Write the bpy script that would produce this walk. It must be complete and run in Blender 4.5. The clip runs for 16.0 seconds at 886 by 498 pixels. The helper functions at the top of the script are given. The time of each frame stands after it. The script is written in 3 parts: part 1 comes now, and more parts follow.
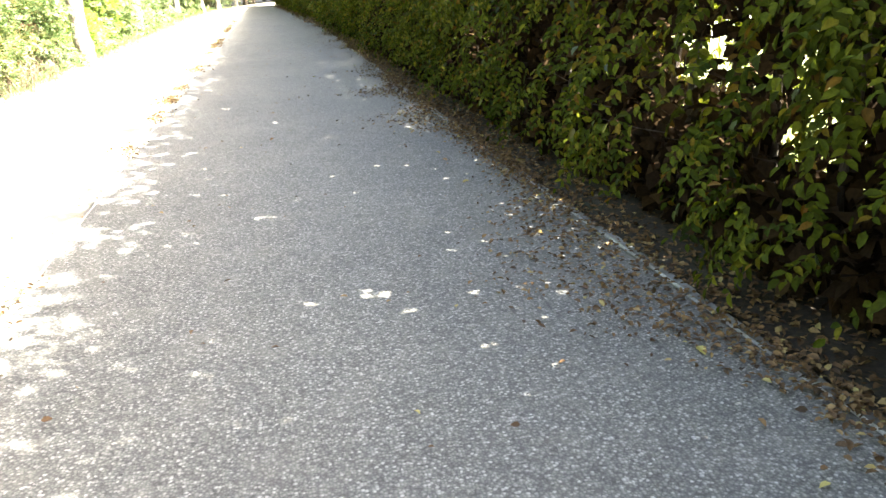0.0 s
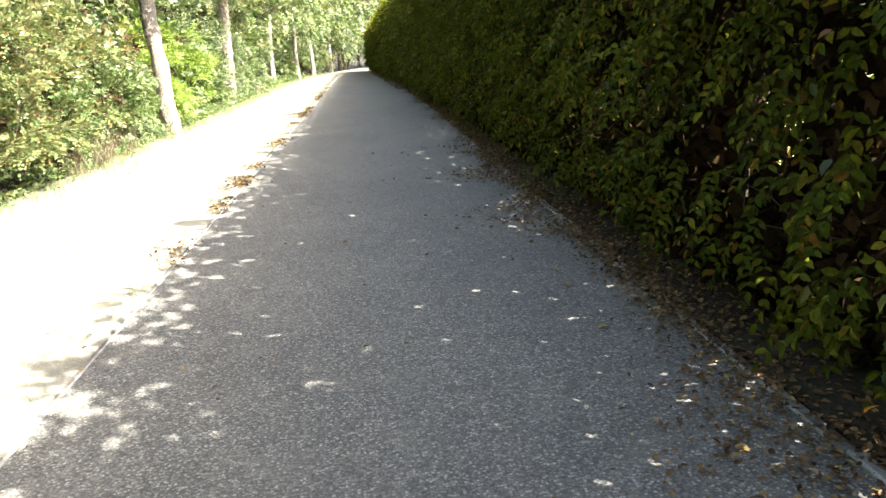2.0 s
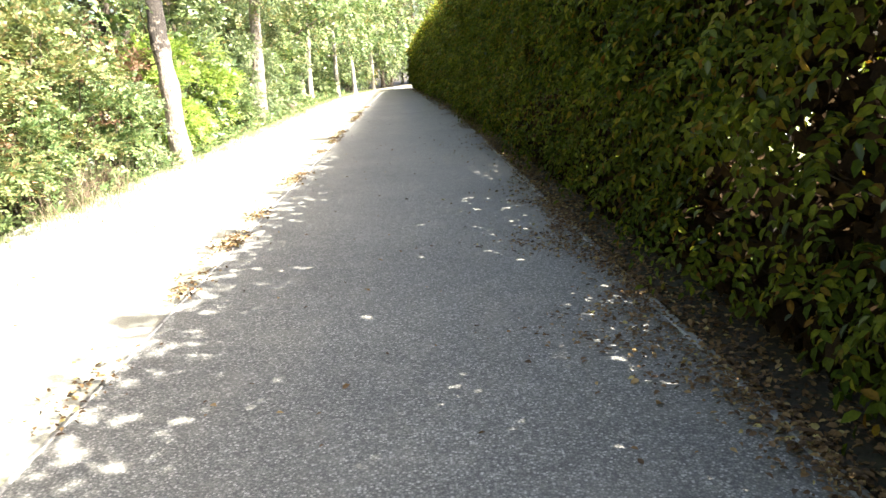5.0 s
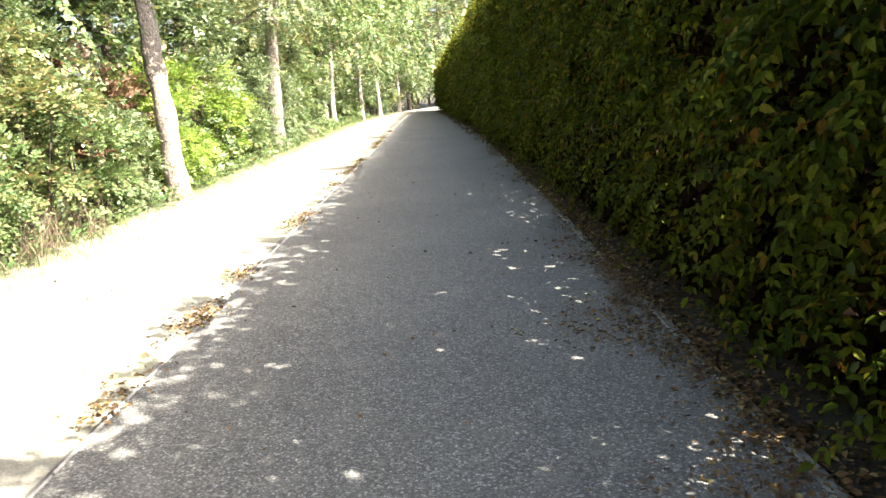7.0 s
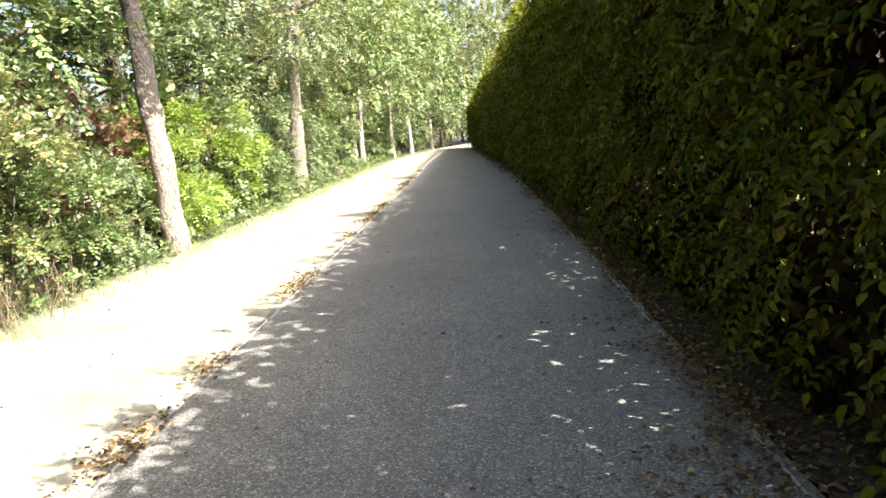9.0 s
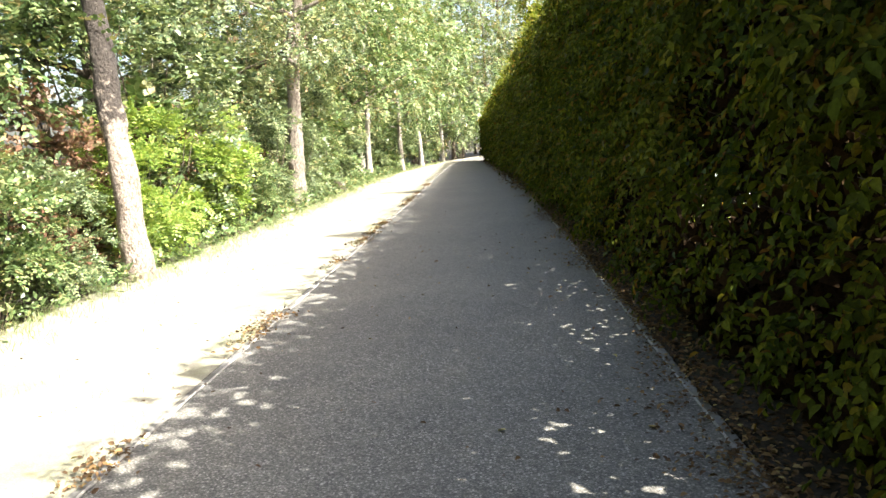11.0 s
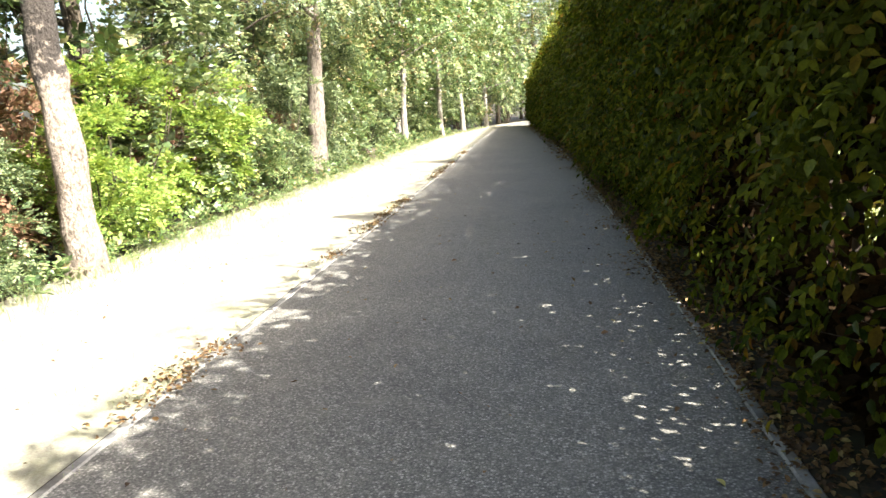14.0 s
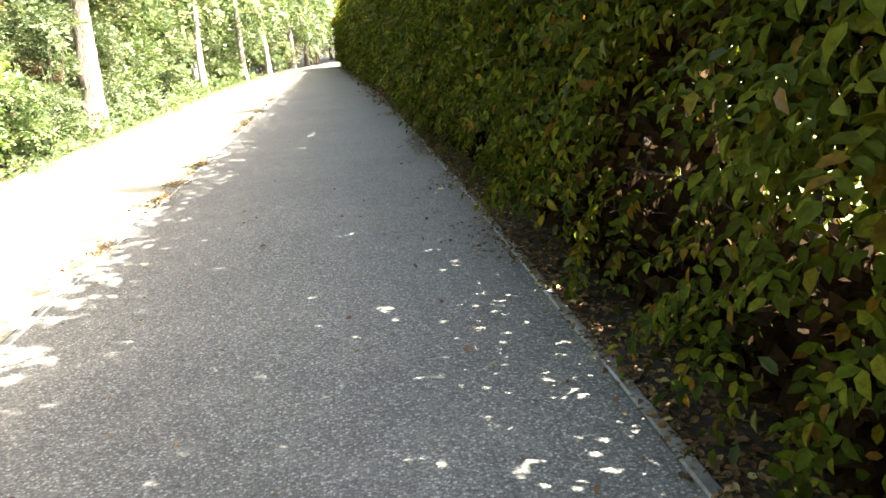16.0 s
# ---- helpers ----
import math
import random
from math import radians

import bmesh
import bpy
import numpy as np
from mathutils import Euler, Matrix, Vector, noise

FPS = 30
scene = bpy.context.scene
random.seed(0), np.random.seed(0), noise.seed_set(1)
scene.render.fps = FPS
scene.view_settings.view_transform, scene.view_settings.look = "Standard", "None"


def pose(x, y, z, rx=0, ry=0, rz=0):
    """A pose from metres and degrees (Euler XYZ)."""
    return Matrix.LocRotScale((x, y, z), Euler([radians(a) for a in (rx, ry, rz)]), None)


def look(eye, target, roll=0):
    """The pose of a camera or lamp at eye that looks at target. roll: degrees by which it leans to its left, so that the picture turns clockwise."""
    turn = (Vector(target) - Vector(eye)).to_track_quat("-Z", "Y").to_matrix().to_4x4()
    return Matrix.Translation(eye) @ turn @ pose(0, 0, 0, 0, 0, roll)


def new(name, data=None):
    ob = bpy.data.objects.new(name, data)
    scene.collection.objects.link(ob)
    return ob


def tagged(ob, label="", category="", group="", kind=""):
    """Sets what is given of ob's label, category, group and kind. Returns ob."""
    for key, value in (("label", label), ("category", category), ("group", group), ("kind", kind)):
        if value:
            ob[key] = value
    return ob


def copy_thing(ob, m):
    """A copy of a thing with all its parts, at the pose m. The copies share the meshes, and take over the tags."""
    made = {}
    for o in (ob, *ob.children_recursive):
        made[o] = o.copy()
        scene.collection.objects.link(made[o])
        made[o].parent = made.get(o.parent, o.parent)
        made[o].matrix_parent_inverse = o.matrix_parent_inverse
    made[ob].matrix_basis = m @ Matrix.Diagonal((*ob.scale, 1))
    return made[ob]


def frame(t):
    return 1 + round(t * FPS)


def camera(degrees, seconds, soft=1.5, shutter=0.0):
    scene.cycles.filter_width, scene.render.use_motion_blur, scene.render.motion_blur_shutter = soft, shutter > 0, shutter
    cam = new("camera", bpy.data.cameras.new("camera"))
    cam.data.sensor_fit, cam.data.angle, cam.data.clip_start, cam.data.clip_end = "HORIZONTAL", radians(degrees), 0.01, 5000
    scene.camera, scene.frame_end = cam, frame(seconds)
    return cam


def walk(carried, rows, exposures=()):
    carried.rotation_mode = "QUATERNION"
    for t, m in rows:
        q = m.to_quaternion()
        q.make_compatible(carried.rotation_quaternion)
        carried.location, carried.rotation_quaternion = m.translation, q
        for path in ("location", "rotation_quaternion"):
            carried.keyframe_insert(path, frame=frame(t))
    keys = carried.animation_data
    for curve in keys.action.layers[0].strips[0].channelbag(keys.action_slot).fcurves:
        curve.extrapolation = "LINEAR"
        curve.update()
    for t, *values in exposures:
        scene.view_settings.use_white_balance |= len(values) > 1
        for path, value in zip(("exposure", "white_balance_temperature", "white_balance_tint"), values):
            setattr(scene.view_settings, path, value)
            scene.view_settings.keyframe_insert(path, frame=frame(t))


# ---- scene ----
cam = camera(61.3, 16.0)
METRES, EYE, TILT, LEAN, TURN = 12.8, 1.5, -0.64, -0.13, -11.4
ROWS = [
    (0.0, 0.0, 0.0, 0.0, -1.05, -19.51, 2.96),
    (0.5, -0.0035, 0.0312, 0.0005, -0.41, -18.4, 2.91),
    (1.0, -0.0061, 0.0647, 0.0008, 3.02, -16.36, 2.57),
    (1.5, -0.0058, 0.1025, 0.0026, 6.63, -15.62, 2.45),
    (2.0, -0.0149, 0.1318, 0.0043, 5.61, -14.65, 3.73),
    (2.5, -0.017, 0.1685, 0.0072, 10.44, -12.8, 2.39),
    (3.0, -0.0193, 0.201, 0.008, 6.27, -10.8, 1.59),
    (3.5, -0.0255, 0.2305, 0.0085, 5.19, -10.64, 2.13),
    (4.0, -0.0286, 0.2621, 0.0081, 10.05, -12.07, 1.04),
    (4.5, -0.0334, 0.2965, 0.0089, 5.44, -14.28, 2.21),
    (5.0, -0.0431, 0.3243, 0.0087, 8.93, -13.26, 3.48),
    (7.5, -0.0662, 0.4895, 0.0115, 12.33, -11.52, 4.49),
    (8.0, -0.0692, 0.5198, 0.0111, 20.15, -12.54, 4.42),
    (8.5, -0.074, 0.5556, 0.0126, 13.49, -11.53, 5.05),
    (9.0, -0.0784, 0.5819, 0.013, 13.64, -8.67, 5.11),
    (9.5, -0.0798, 0.6105, 0.0137, 15.57, -9.18, 2.9),
    (12.0, -0.1026, 0.7593, 0.0157, 14.6, -6.94, 5.07),
    (12.5, -0.1031, 0.7883, 0.0154, 16.49, -8.27, 3.84),
    (13.0, -0.1124, 0.816, 0.0169, 13.99, -6.28, 5.46),
    (13.5, -0.1172, 0.8463, 0.0159, 16.15, -7.27, 4.67),
    (14.0, -0.1197, 0.8745, 0.0147, 18.28, -10.22, 3.62),
    (14.5, -0.1281, 0.9009, 0.0155, 13.37, -10.4, 5.17),
    (15.0, -0.1326, 0.9272, 0.0151, 10.6, -12.54, 4.09),
    (15.5, -0.1351, 0.9551, 0.0139, 11.07, -16.38, 3.37),
    (16.0, -0.1444, 0.9827, 0.0158, 4.07, -15.69, 5.02),
]
walk(cam, [(t, pose(0, 0, EYE, TILT, LEAN, TURN) @ pose(METRES * x, METRES * y, METRES * z, 90 + pitch, roll, yaw)) for t, x, y, z, yaw, pitch, roll in ROWS],
     exposures=[(0.0, 3.82, 6840, 8), (0.5, 3.59, 6740, 8), (1.0, 3.46, 6740, 8), (1.5, 2.92, 6810, 8), (2.0, 2.74, 6710, 8), (3.5, 2.87, 6610, 8), (5.0, 3.02, 6710, 8), (7.5, 2.40, 6710, 9), (8.0, 2.00, 6810, 9), (9.0, 2.33, 6710, 9), (13.0, 2.44, 6710, 9), (14.9, 2.43, 6710, 9), (15.4, 2.75, 6810, 8), (16.0, 3.36, 6910, 8)])

# ---- light ----
SUN_TO = Vector((0.88, -0.47, 0.99)).normalized()      # towards the sun: over the hedge, a little behind
sun = new("sun", bpy.data.lights.new("sun", "SUN"))
sun.data.energy, sun.data.angle, sun.data.color = 5.0, radians(0.53), (1.0, 0.97, 0.90)
sun.matrix_world = look(SUN_TO * 60, (0, 0, 0))
world = bpy.data.worlds.new("sky")
scene.world = world
world.use_nodes = True
sky = world.node_tree.nodes.new("ShaderNodeTexSky")
sky.sky_type, sky.sun_disc = "NISHITA", False
sky.sun_elevation = math.asin(SUN_TO.z)
sky.sun_rotation = math.atan2(SUN_TO.x, SUN_TO.y)
sky.dust_density, sky.ozone_density = 5.0, 0.3
world.node_tree.links.new(sky.outputs[0], world.node_tree.nodes["Background"].inputs[0])
world.node_tree.nodes["Background"].inputs[1].default_value = 0.105


# ---- materials ----
def shader(name):
    mat = bpy.data.materials.new(name)
    mat.use_nodes = True
    nt = mat.node_tree
    return mat, nt, nt.nodes["Principled BSDF"]


def node(nt, kind, **inputs):
    n = nt.nodes.new("ShaderNode" + kind)
    for key, value in inputs.items():
        n.inputs[key.replace("_", " ")].default_value = value
    return n


def ramp(nt, source, stops):
    r = nt.nodes.new("ShaderNodeValToRGB")
    while len(r.color_ramp.elements) < len(stops):
        r.color_ramp.elements.new(0.5)
    for e, (p, c) in zip(r.color_ramp.elements, stops):
        e.position, e.color = p, (*c, 1)
    nt.links.new(source, r.inputs[0])
    return r.outputs[0]


def mix(nt, fac, a, b, mode="MIX"):
    m = nt.nodes.new("ShaderNodeMix")
    m.data_type, m.blend_type = "RGBA", mode
    for socket, value in ((m.inputs[0], fac), (m.inputs[6], a), (m.inputs[7], b)):
        if isinstance(value, (int, float)):
            socket.default_value = value
        elif isinstance(value, tuple):
            socket.default_value = (*value, 1)
        else:
            nt.links.new(value, socket)
    return m.outputs[2]


def noise_of(nt, coord, scale, detail=4.0, rough=0.55):
    n = node(nt, "TexNoise", Scale=scale, Detail=detail, Roughness=rough)
    nt.links.new(coord, n.inputs["Vector"])
    return n.outputs["Fac"]


def place(nt):
    return nt.nodes.new("ShaderNodeNewGeometry").outputs["Position"]


def bump(nt, bsdf, height, strength, distance):
    b = node(nt, "Bump", Strength=strength, Distance=distance)
    nt.links.new(height, b.inputs["Height"])
    nt.links.new(b.outputs[0], bsdf.inputs["Normal"])


def leaf_material(name, stops, through_light=0.28, rough=0.36, shine=0.35, flecks=None):
    mat, nt, bsdf = shader(name)
    geo = nt.nodes.new("ShaderNodeNewGeometry")
    col = ramp(nt, geo.outputs["Random Per Island"], stops)
    tone = noise_of(nt, geo.outputs["Position"], 1.7, 2)
    col = mix(nt, ramp(nt, tone, [(0.3, (0, 0, 0)), (0.7, (0.28, 0.28, 0.28))]), col, stops[len(stops) // 2][1])
    if flecks:
        patch = ramp(nt, noise_of(nt, geo.outputs["Position"], 2.6, 4, 0.6), [(0.64, (0, 0, 0)), (0.74, (0.75, 0.75, 0.75))])
        col = mix(nt, patch, col, flecks[0])
        patch = ramp(nt, noise_of(nt, geo.outputs["Position"], 1.1, 3, 0.6), [(0.45, (0, 0, 0)), (0.7, (0.6, 0.6, 0.6))])
        col = mix(nt, patch, col, flecks[1])
    mottle = ramp(nt, noise_of(nt, geo.outputs["Position"], 55.0, 4, 0.65), [(0.3, (0.62, 0.62, 0.6)), (0.7, (1.3, 1.3, 1.3))])
    col = mix(nt, 1.0, col, mottle, "MULTIPLY")
    nt.links.new(col, bsdf.inputs["Base Color"])
    bsdf.inputs["Roughness"].default_value = rough
    bsdf.inputs["Specular IOR Level"].default_value = shine
    trans = nt.nodes.new("ShaderNodeBsdfTranslucent")
    warm = mix(nt, 1.0, col, (1.12, 1.12, 0.7), "MULTIPLY")
    nt.links.new(warm, trans.inputs["Color"])
    blend = nt.nodes.new("ShaderNodeMixShader")
    blend.inputs[0].default_value = through_light
    nt.links.new(bsdf.outputs[0], blend.inputs[1])
    nt.links.new(trans.outputs[0], blend.inputs[2])
    nt.links.new(blend.outputs[0], nt.nodes["Material Output"].inputs[0])
    return mat


def asphalt_material():
    mat, nt, bsdf = shader("worn_asphalt")
    at = place(nt)
    stones = node(nt, "TexVoronoi", Scale=88.0, Randomness=1.0)
    nt.links.new(at, stones.inputs["Vector"])
    sep = nt.nodes.new("ShaderNodeSeparateColor")
    nt.links.new(stones.outputs["Color"], sep.inputs[0])
    chips = ramp(nt, sep.outputs[0], [(0.0, (0.105, 0.100, 0.089)), (0.5, (0.168, 0.159, 0.142)), (0.82, (0.226, 0.215, 0.193)), (1.0, (0.40, 0.38, 0.345))])
    joint = ramp(nt, stones.outputs["Distance"], [(0.25, (1, 1, 1)), (0.7, (0.55, 0.55, 0.55))])
    col = mix(nt, 1.0, chips, joint, "MULTIPLY")
    worn = ramp(nt, noise_of(nt, at, 0.55, 5), [(0.35, (0.89, 0.89, 0.90)), (0.65, (1.1, 1.1, 1.08))])
    col = mix(nt, 1.0, col, worn, "MULTIPLY")
    dust = ramp(nt, noise_of(nt, at, 3.1, 6, 0.65), [(0.5, (0, 0, 0)), (0.78, (0.4, 0.4, 0.4))])
    col = mix(nt, dust, col, (0.22, 0.20, 0.17))
    nt.links.new(col, bsdf.inputs["Base Color"])
    bsdf.inputs["Roughness"].default_value = 0.8
    bump(nt, bsdf, stones.outputs["Distance"], 0.45, 0.006)
    return mat


def ground_material(name, dark, mid, light, patch, grain=60.0, patch_scale=0.9):
    mat, nt, bsdf = shader(name)
    at = place(nt)
    col = ramp(nt, noise_of(nt, at, grain, 6, 0.7), [(0.3, dark), (0.5, mid), (0.72, light)])
    spots = ramp(nt, noise_of(nt, at, patch_scale, 6, 0.7), [(0.5, (0, 0, 0)), (0.68, (0.8, 0.8, 0.8))])
    col = mix(nt, spots, col, patch)
    nt.links.new(col, bsdf.inputs["Base Color"])
    bsdf.inputs["Roughness"].default_value = 0.95
    bump(nt, bsdf, noise_of(nt, at, grain * 0.6, 5, 0.7), 0.6, 0.02)
    return mat


def bark_material(name, dark, light, moss, stretch=0.22):
    mat, nt, bsdf = shader(name)
    tc = nt.nodes.new("ShaderNodeTexCoord").outputs["Object"]
    mapn = node(nt, "Mapping", Scale=(1.0, 1.0, stretch))
    nt.links.new(tc, mapn.inputs[0])
    ridges = noise_of(nt, mapn.outputs[0], 26.0, 7, 0.65)
    col = ramp(nt, ridges, [(0.32, dark), (0.6, light)])
    patches = ramp(nt, noise_of(nt, tc, 2.2, 5), [(0.5, (0, 0, 0)), (0.72, (0.7, 0.7, 0.7))])
    col = mix(nt, patches, col, moss)
    nt.links.new(col, bsdf.inputs["Base Color"])
    bsdf.inputs["Roughness"].default_value = 0.9
    bump(nt, bsdf, ridges, 1.0, 0.06)
    return mat


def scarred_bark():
    """Pale flaking bark near the foot; higher up the crown's shade is painted dark, with pale lichen."""
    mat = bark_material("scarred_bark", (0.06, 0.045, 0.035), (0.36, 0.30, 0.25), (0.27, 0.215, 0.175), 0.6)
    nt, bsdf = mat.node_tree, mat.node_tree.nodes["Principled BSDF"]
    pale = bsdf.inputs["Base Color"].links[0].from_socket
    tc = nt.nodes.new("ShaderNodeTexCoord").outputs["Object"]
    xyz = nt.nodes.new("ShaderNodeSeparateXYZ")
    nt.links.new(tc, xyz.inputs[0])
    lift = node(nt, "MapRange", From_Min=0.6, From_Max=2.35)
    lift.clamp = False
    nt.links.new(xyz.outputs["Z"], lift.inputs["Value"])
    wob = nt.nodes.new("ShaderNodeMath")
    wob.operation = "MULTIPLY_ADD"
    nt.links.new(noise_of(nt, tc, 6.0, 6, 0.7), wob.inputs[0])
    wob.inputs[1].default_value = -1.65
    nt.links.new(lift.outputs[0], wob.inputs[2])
    # painted shade of the crown, setting in with height along an uneven edge
    shade_mask = ramp(nt, wob.outputs[0], [(0.0, (0, 0, 0)), (0.16, (0.92, 0.92, 0.92))])
    # the dark tones stand for shade, the palest one is lichen
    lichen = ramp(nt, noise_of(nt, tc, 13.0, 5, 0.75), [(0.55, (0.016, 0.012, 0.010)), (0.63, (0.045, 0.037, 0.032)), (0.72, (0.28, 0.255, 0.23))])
    nt.links.new(mix(nt, shade_mask, pale, lichen), bsdf.inputs["Base Color"])
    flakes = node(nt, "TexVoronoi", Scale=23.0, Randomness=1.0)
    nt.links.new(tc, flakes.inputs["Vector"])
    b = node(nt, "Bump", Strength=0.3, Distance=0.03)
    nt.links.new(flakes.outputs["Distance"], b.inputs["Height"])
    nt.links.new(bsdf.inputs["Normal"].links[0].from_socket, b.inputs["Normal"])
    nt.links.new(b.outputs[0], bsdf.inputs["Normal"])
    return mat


def concrete_material():
    mat, nt, bsdf = shader("weathered_concrete")
    at = place(nt)
    col = ramp(nt, noise_of(nt, at, 45, 6, 0.7), [(0.3, (0.17, 0.165, 0.155)), (0.7, (0.30, 0.295, 0.28))])
    grime = ramp(nt, noise_of(nt, at, 3.0, 5, 0.65), [(0.42, (0, 0, 0)), (0.62, (0.75, 0.75, 0.75))])
    col = mix(nt, grime, col, (0.06, 0.052, 0.04))
    nt.links.new(col, bsdf.inputs["Base Color"])
    bsdf.inputs["Roughness"].default_value = 0.9
    bump(nt, bsdf, noise_of(nt, at, 120, 4, 0.7), 0.4, 0.004)
    return mat


def paint_metal():
    mat, nt, bsdf = shader("galvanised_wire")
    col = ramp(nt, noise_of(nt, place(nt), 14, 4), [(0.3, (0.42, 0.42, 0.40)), (0.7, (0.58, 0.58, 0.55))])
    nt.links.new(col, bsdf.inputs["Base Color"])
    bsdf.inputs["Metallic"].default_value, bsdf.inputs["Roughness"].default_value = 0.6, 0.5
    return mat


HEDGE = leaf_material("hedge_leaf", [(0.0, (0.008, 0.016, 0.002)), (0.3, (0.022, 0.040, 0.004)), (0.65, (0.058, 0.082, 0.007)), (0.86, (0.135, 0.140, 0.011)), (0.93, (0.17, 0.130, 0.014)), (0.97, (0.16, 0.066, 0.012)), (1.0, (0.05, 0.018, 0.006))], 0.33, 0.6, 0.07, ((0.105, 0.048, 0.009), (0.070, 0.076, 0.006)))
# yellow-green copy of the hedge leaf; backlight from the sun is in its colour
LIT_YELLOW = leaf_material("lit_yellow_hedge_leaf", [(0.0, (0.06, 0.09, 0.012)), (0.5, (0.13, 0.16, 0.02)), (0.9, (0.20, 0.20, 0.03)), (1.0, (0.20, 0.10, 0.02))], 0.5, 0.5, 0.2)
# old brown leaves, with the hedge's deep inner shade put into their colour
INNER = leaf_material("withered_shaded_leaf", [(0.0, (0.010, 0.006, 0.003)), (0.6, (0.026, 0.016, 0.008)), (1.0, (0.055, 0.034, 0.015))], 0.05, 0.9, 0.05)
GREEN = leaf_material("mid_green_leaf", [(0.0, (0.022, 0.042, 0.016)), (0.45, (0.084, 0.148, 0.052)), (0.85, (0.215, 0.275, 0.115)), (1.0, (0.35, 0.25, 0.13))])
LIME = leaf_material("fresh_green_leaf", [(0.0, (0.10, 0.18, 0.04)), (0.5, (0.225, 0.325, 0.075)), (1.0, (0.42, 0.46, 0.14))], 0.45)
GREY = leaf_material("grey_green_leaf", [(0.0, (0.028, 0.046, 0.025)), (0.45, (0.106, 0.152, 0.072)), (1.0, (0.305, 0.34, 0.18))])
AUTUMN = leaf_material("turning_leaf", [(0.0, (0.045, 0.080, 0.030)), (0.5, (0.125, 0.168, 0.065)), (0.82, (0.235, 0.235, 0.105)), (1.0, (0.33, 0.18, 0.105))])
RUSSET = leaf_material("russet_leaf", [(0.0, (0.07, 0.09, 0.035)), (0.5, (0.17, 0.09, 0.06)), (1.0, (0.28, 0.17, 0.11))])
DRY = leaf_material("dry_fallen_leaf", [(0.0, (0.030, 0.017, 0.009)), (0.4, (0.098, 0.054, 0.023)), (0.8, (0.19, 0.112, 0.046)), (0.96, (0.30, 0.21, 0.09)), (1.0, (0.37, 0.32, 0.12))], 0.15, 0.7)
GRASSB = leaf_material("grass_blade", [(0.0, (0.09, 0.15, 0.05)), (0.5, (0.17, 0.23, 0.09)), (0.8, (0.28, 0.29, 0.15)), (1.0, (0.38, 0.35, 0.24))], 0.35)
STRAW = leaf_material("dead_stalk", [(0.0, (0.06, 0.042, 0.03)), (0.5, (0.13, 0.095, 0.065)), (1.0, (0.24, 0.19, 0.13))], 0.1, 0.8)
ASPHALT = asphalt_material()
GRAVEL = ground_material("pale_trodden_gravel", (0.16, 0.145, 0.115), (0.235, 0.22, 0.175), (0.32, 0.30, 0.245), (0.17, 0.175, 0.085), 70, 0.8)
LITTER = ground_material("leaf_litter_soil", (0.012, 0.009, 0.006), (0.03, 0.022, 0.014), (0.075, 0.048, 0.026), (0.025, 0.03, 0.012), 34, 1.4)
MEADOW = ground_material("dry_meadow", (0.05, 0.07, 0.015), (0.11, 0.14, 0.03), (0.22, 0.22, 0.07), (0.26, 0.23, 0.10), 30, 0.5)
BARK = bark_material("pale_bark", (0.06, 0.048, 0.038), (0.25, 0.215, 0.18), (0.12, 0.095, 0.072), 0.4)
SLIMBARK = bark_material("pale_grey_bark", (0.09, 0.08, 0.068), (0.36, 0.33, 0.285), (0.24, 0.21, 0.17))
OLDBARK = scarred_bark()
DARKBARK = bark_material("dark_bark", (0.028, 0.021, 0.015), (0.11, 0.085, 0.06), (0.07, 0.07, 0.035))
TWIG = bark_material("hedge_wood", (0.025, 0.018, 0.012), (0.08, 0.058, 0.04), (0.05, 0.045, 0.025))
CONCRETE = concrete_material()
ARRIS = ground_material("worn_pale_concrete", (0.22, 0.21, 0.19), (0.36, 0.35, 0.32), (0.48, 0.47, 0.44), (0.07, 0.062, 0.05), 80, 1.3)
WIRE = paint_metal()


# ---- building helpers ----
rng = np.random.default_rng(7)


def link_mesh(name, me, mat, parent=None, label=""):
    me.materials.append(mat)
    ob = new(name, me)
    if parent is not None:
        ob.parent = parent
    return tagged(ob, label)


def part(name, bm, mat, parent=None, label="", smooth=True):
    me = bpy.data.meshes.new(name)
    bm.to_mesh(me)
    bm.free()
    if smooth:
        me.polygons.foreach_set("use_smooth", np.ones(len(me.polygons), bool))
    return link_mesh(name, me, mat, parent, label)


def mesh_np(name, verts, faces):
    """A mesh from an (n, 3) array of places and an (m, k) array of corners."""
    me = bpy.data.meshes.new(name)
    m, k = faces.shape
    me.vertices.add(len(verts))
    me.vertices.foreach_set("co", verts.astype(np.float32).ravel())
    me.loops.add(m * k)
    me.loops.foreach_set("vertex_index", faces.astype(np.int32).ravel())
    me.polygons.add(m)
    me.polygons.foreach_set("loop_start", np.arange(0, m * k, k, dtype=np.int32))
    me.update(calc_edges=True)
    return me


FINE = (np.array([(0, 0, 0), (0.24, 0.28, 0.11), (0.22, 0.66, 0.08), (0, 1, -0.16), (-0.22, 0.66, 0.09), (-0.24, 0.28, 0.10)]), np.array([(0, 1, 2, 3), (0, 3, 4, 5)]))
PLAIN = (np.array([(0, 0, 0), (0.27, 0.45, 0.05), (0, 1, -0.04), (-0.27, 0.45, 0.05)]), np.array([(0, 1, 2), (0, 2, 3)]))
BLADE = (np.array([(-0.02, 0, 0), (0.02, 0, 0), (0.014, 0.6, 0.05), (-0.014, 0.6, 0.05), (0.0, 1.0, 0.16), (-0.003, 1.0, 0.16)]), np.array([(0, 1, 2, 3), (3, 2, 4, 5)]))


def unit(a):
    return a / np.maximum(np.linalg.norm(a, axis=1, keepdims=True), 1e-6)


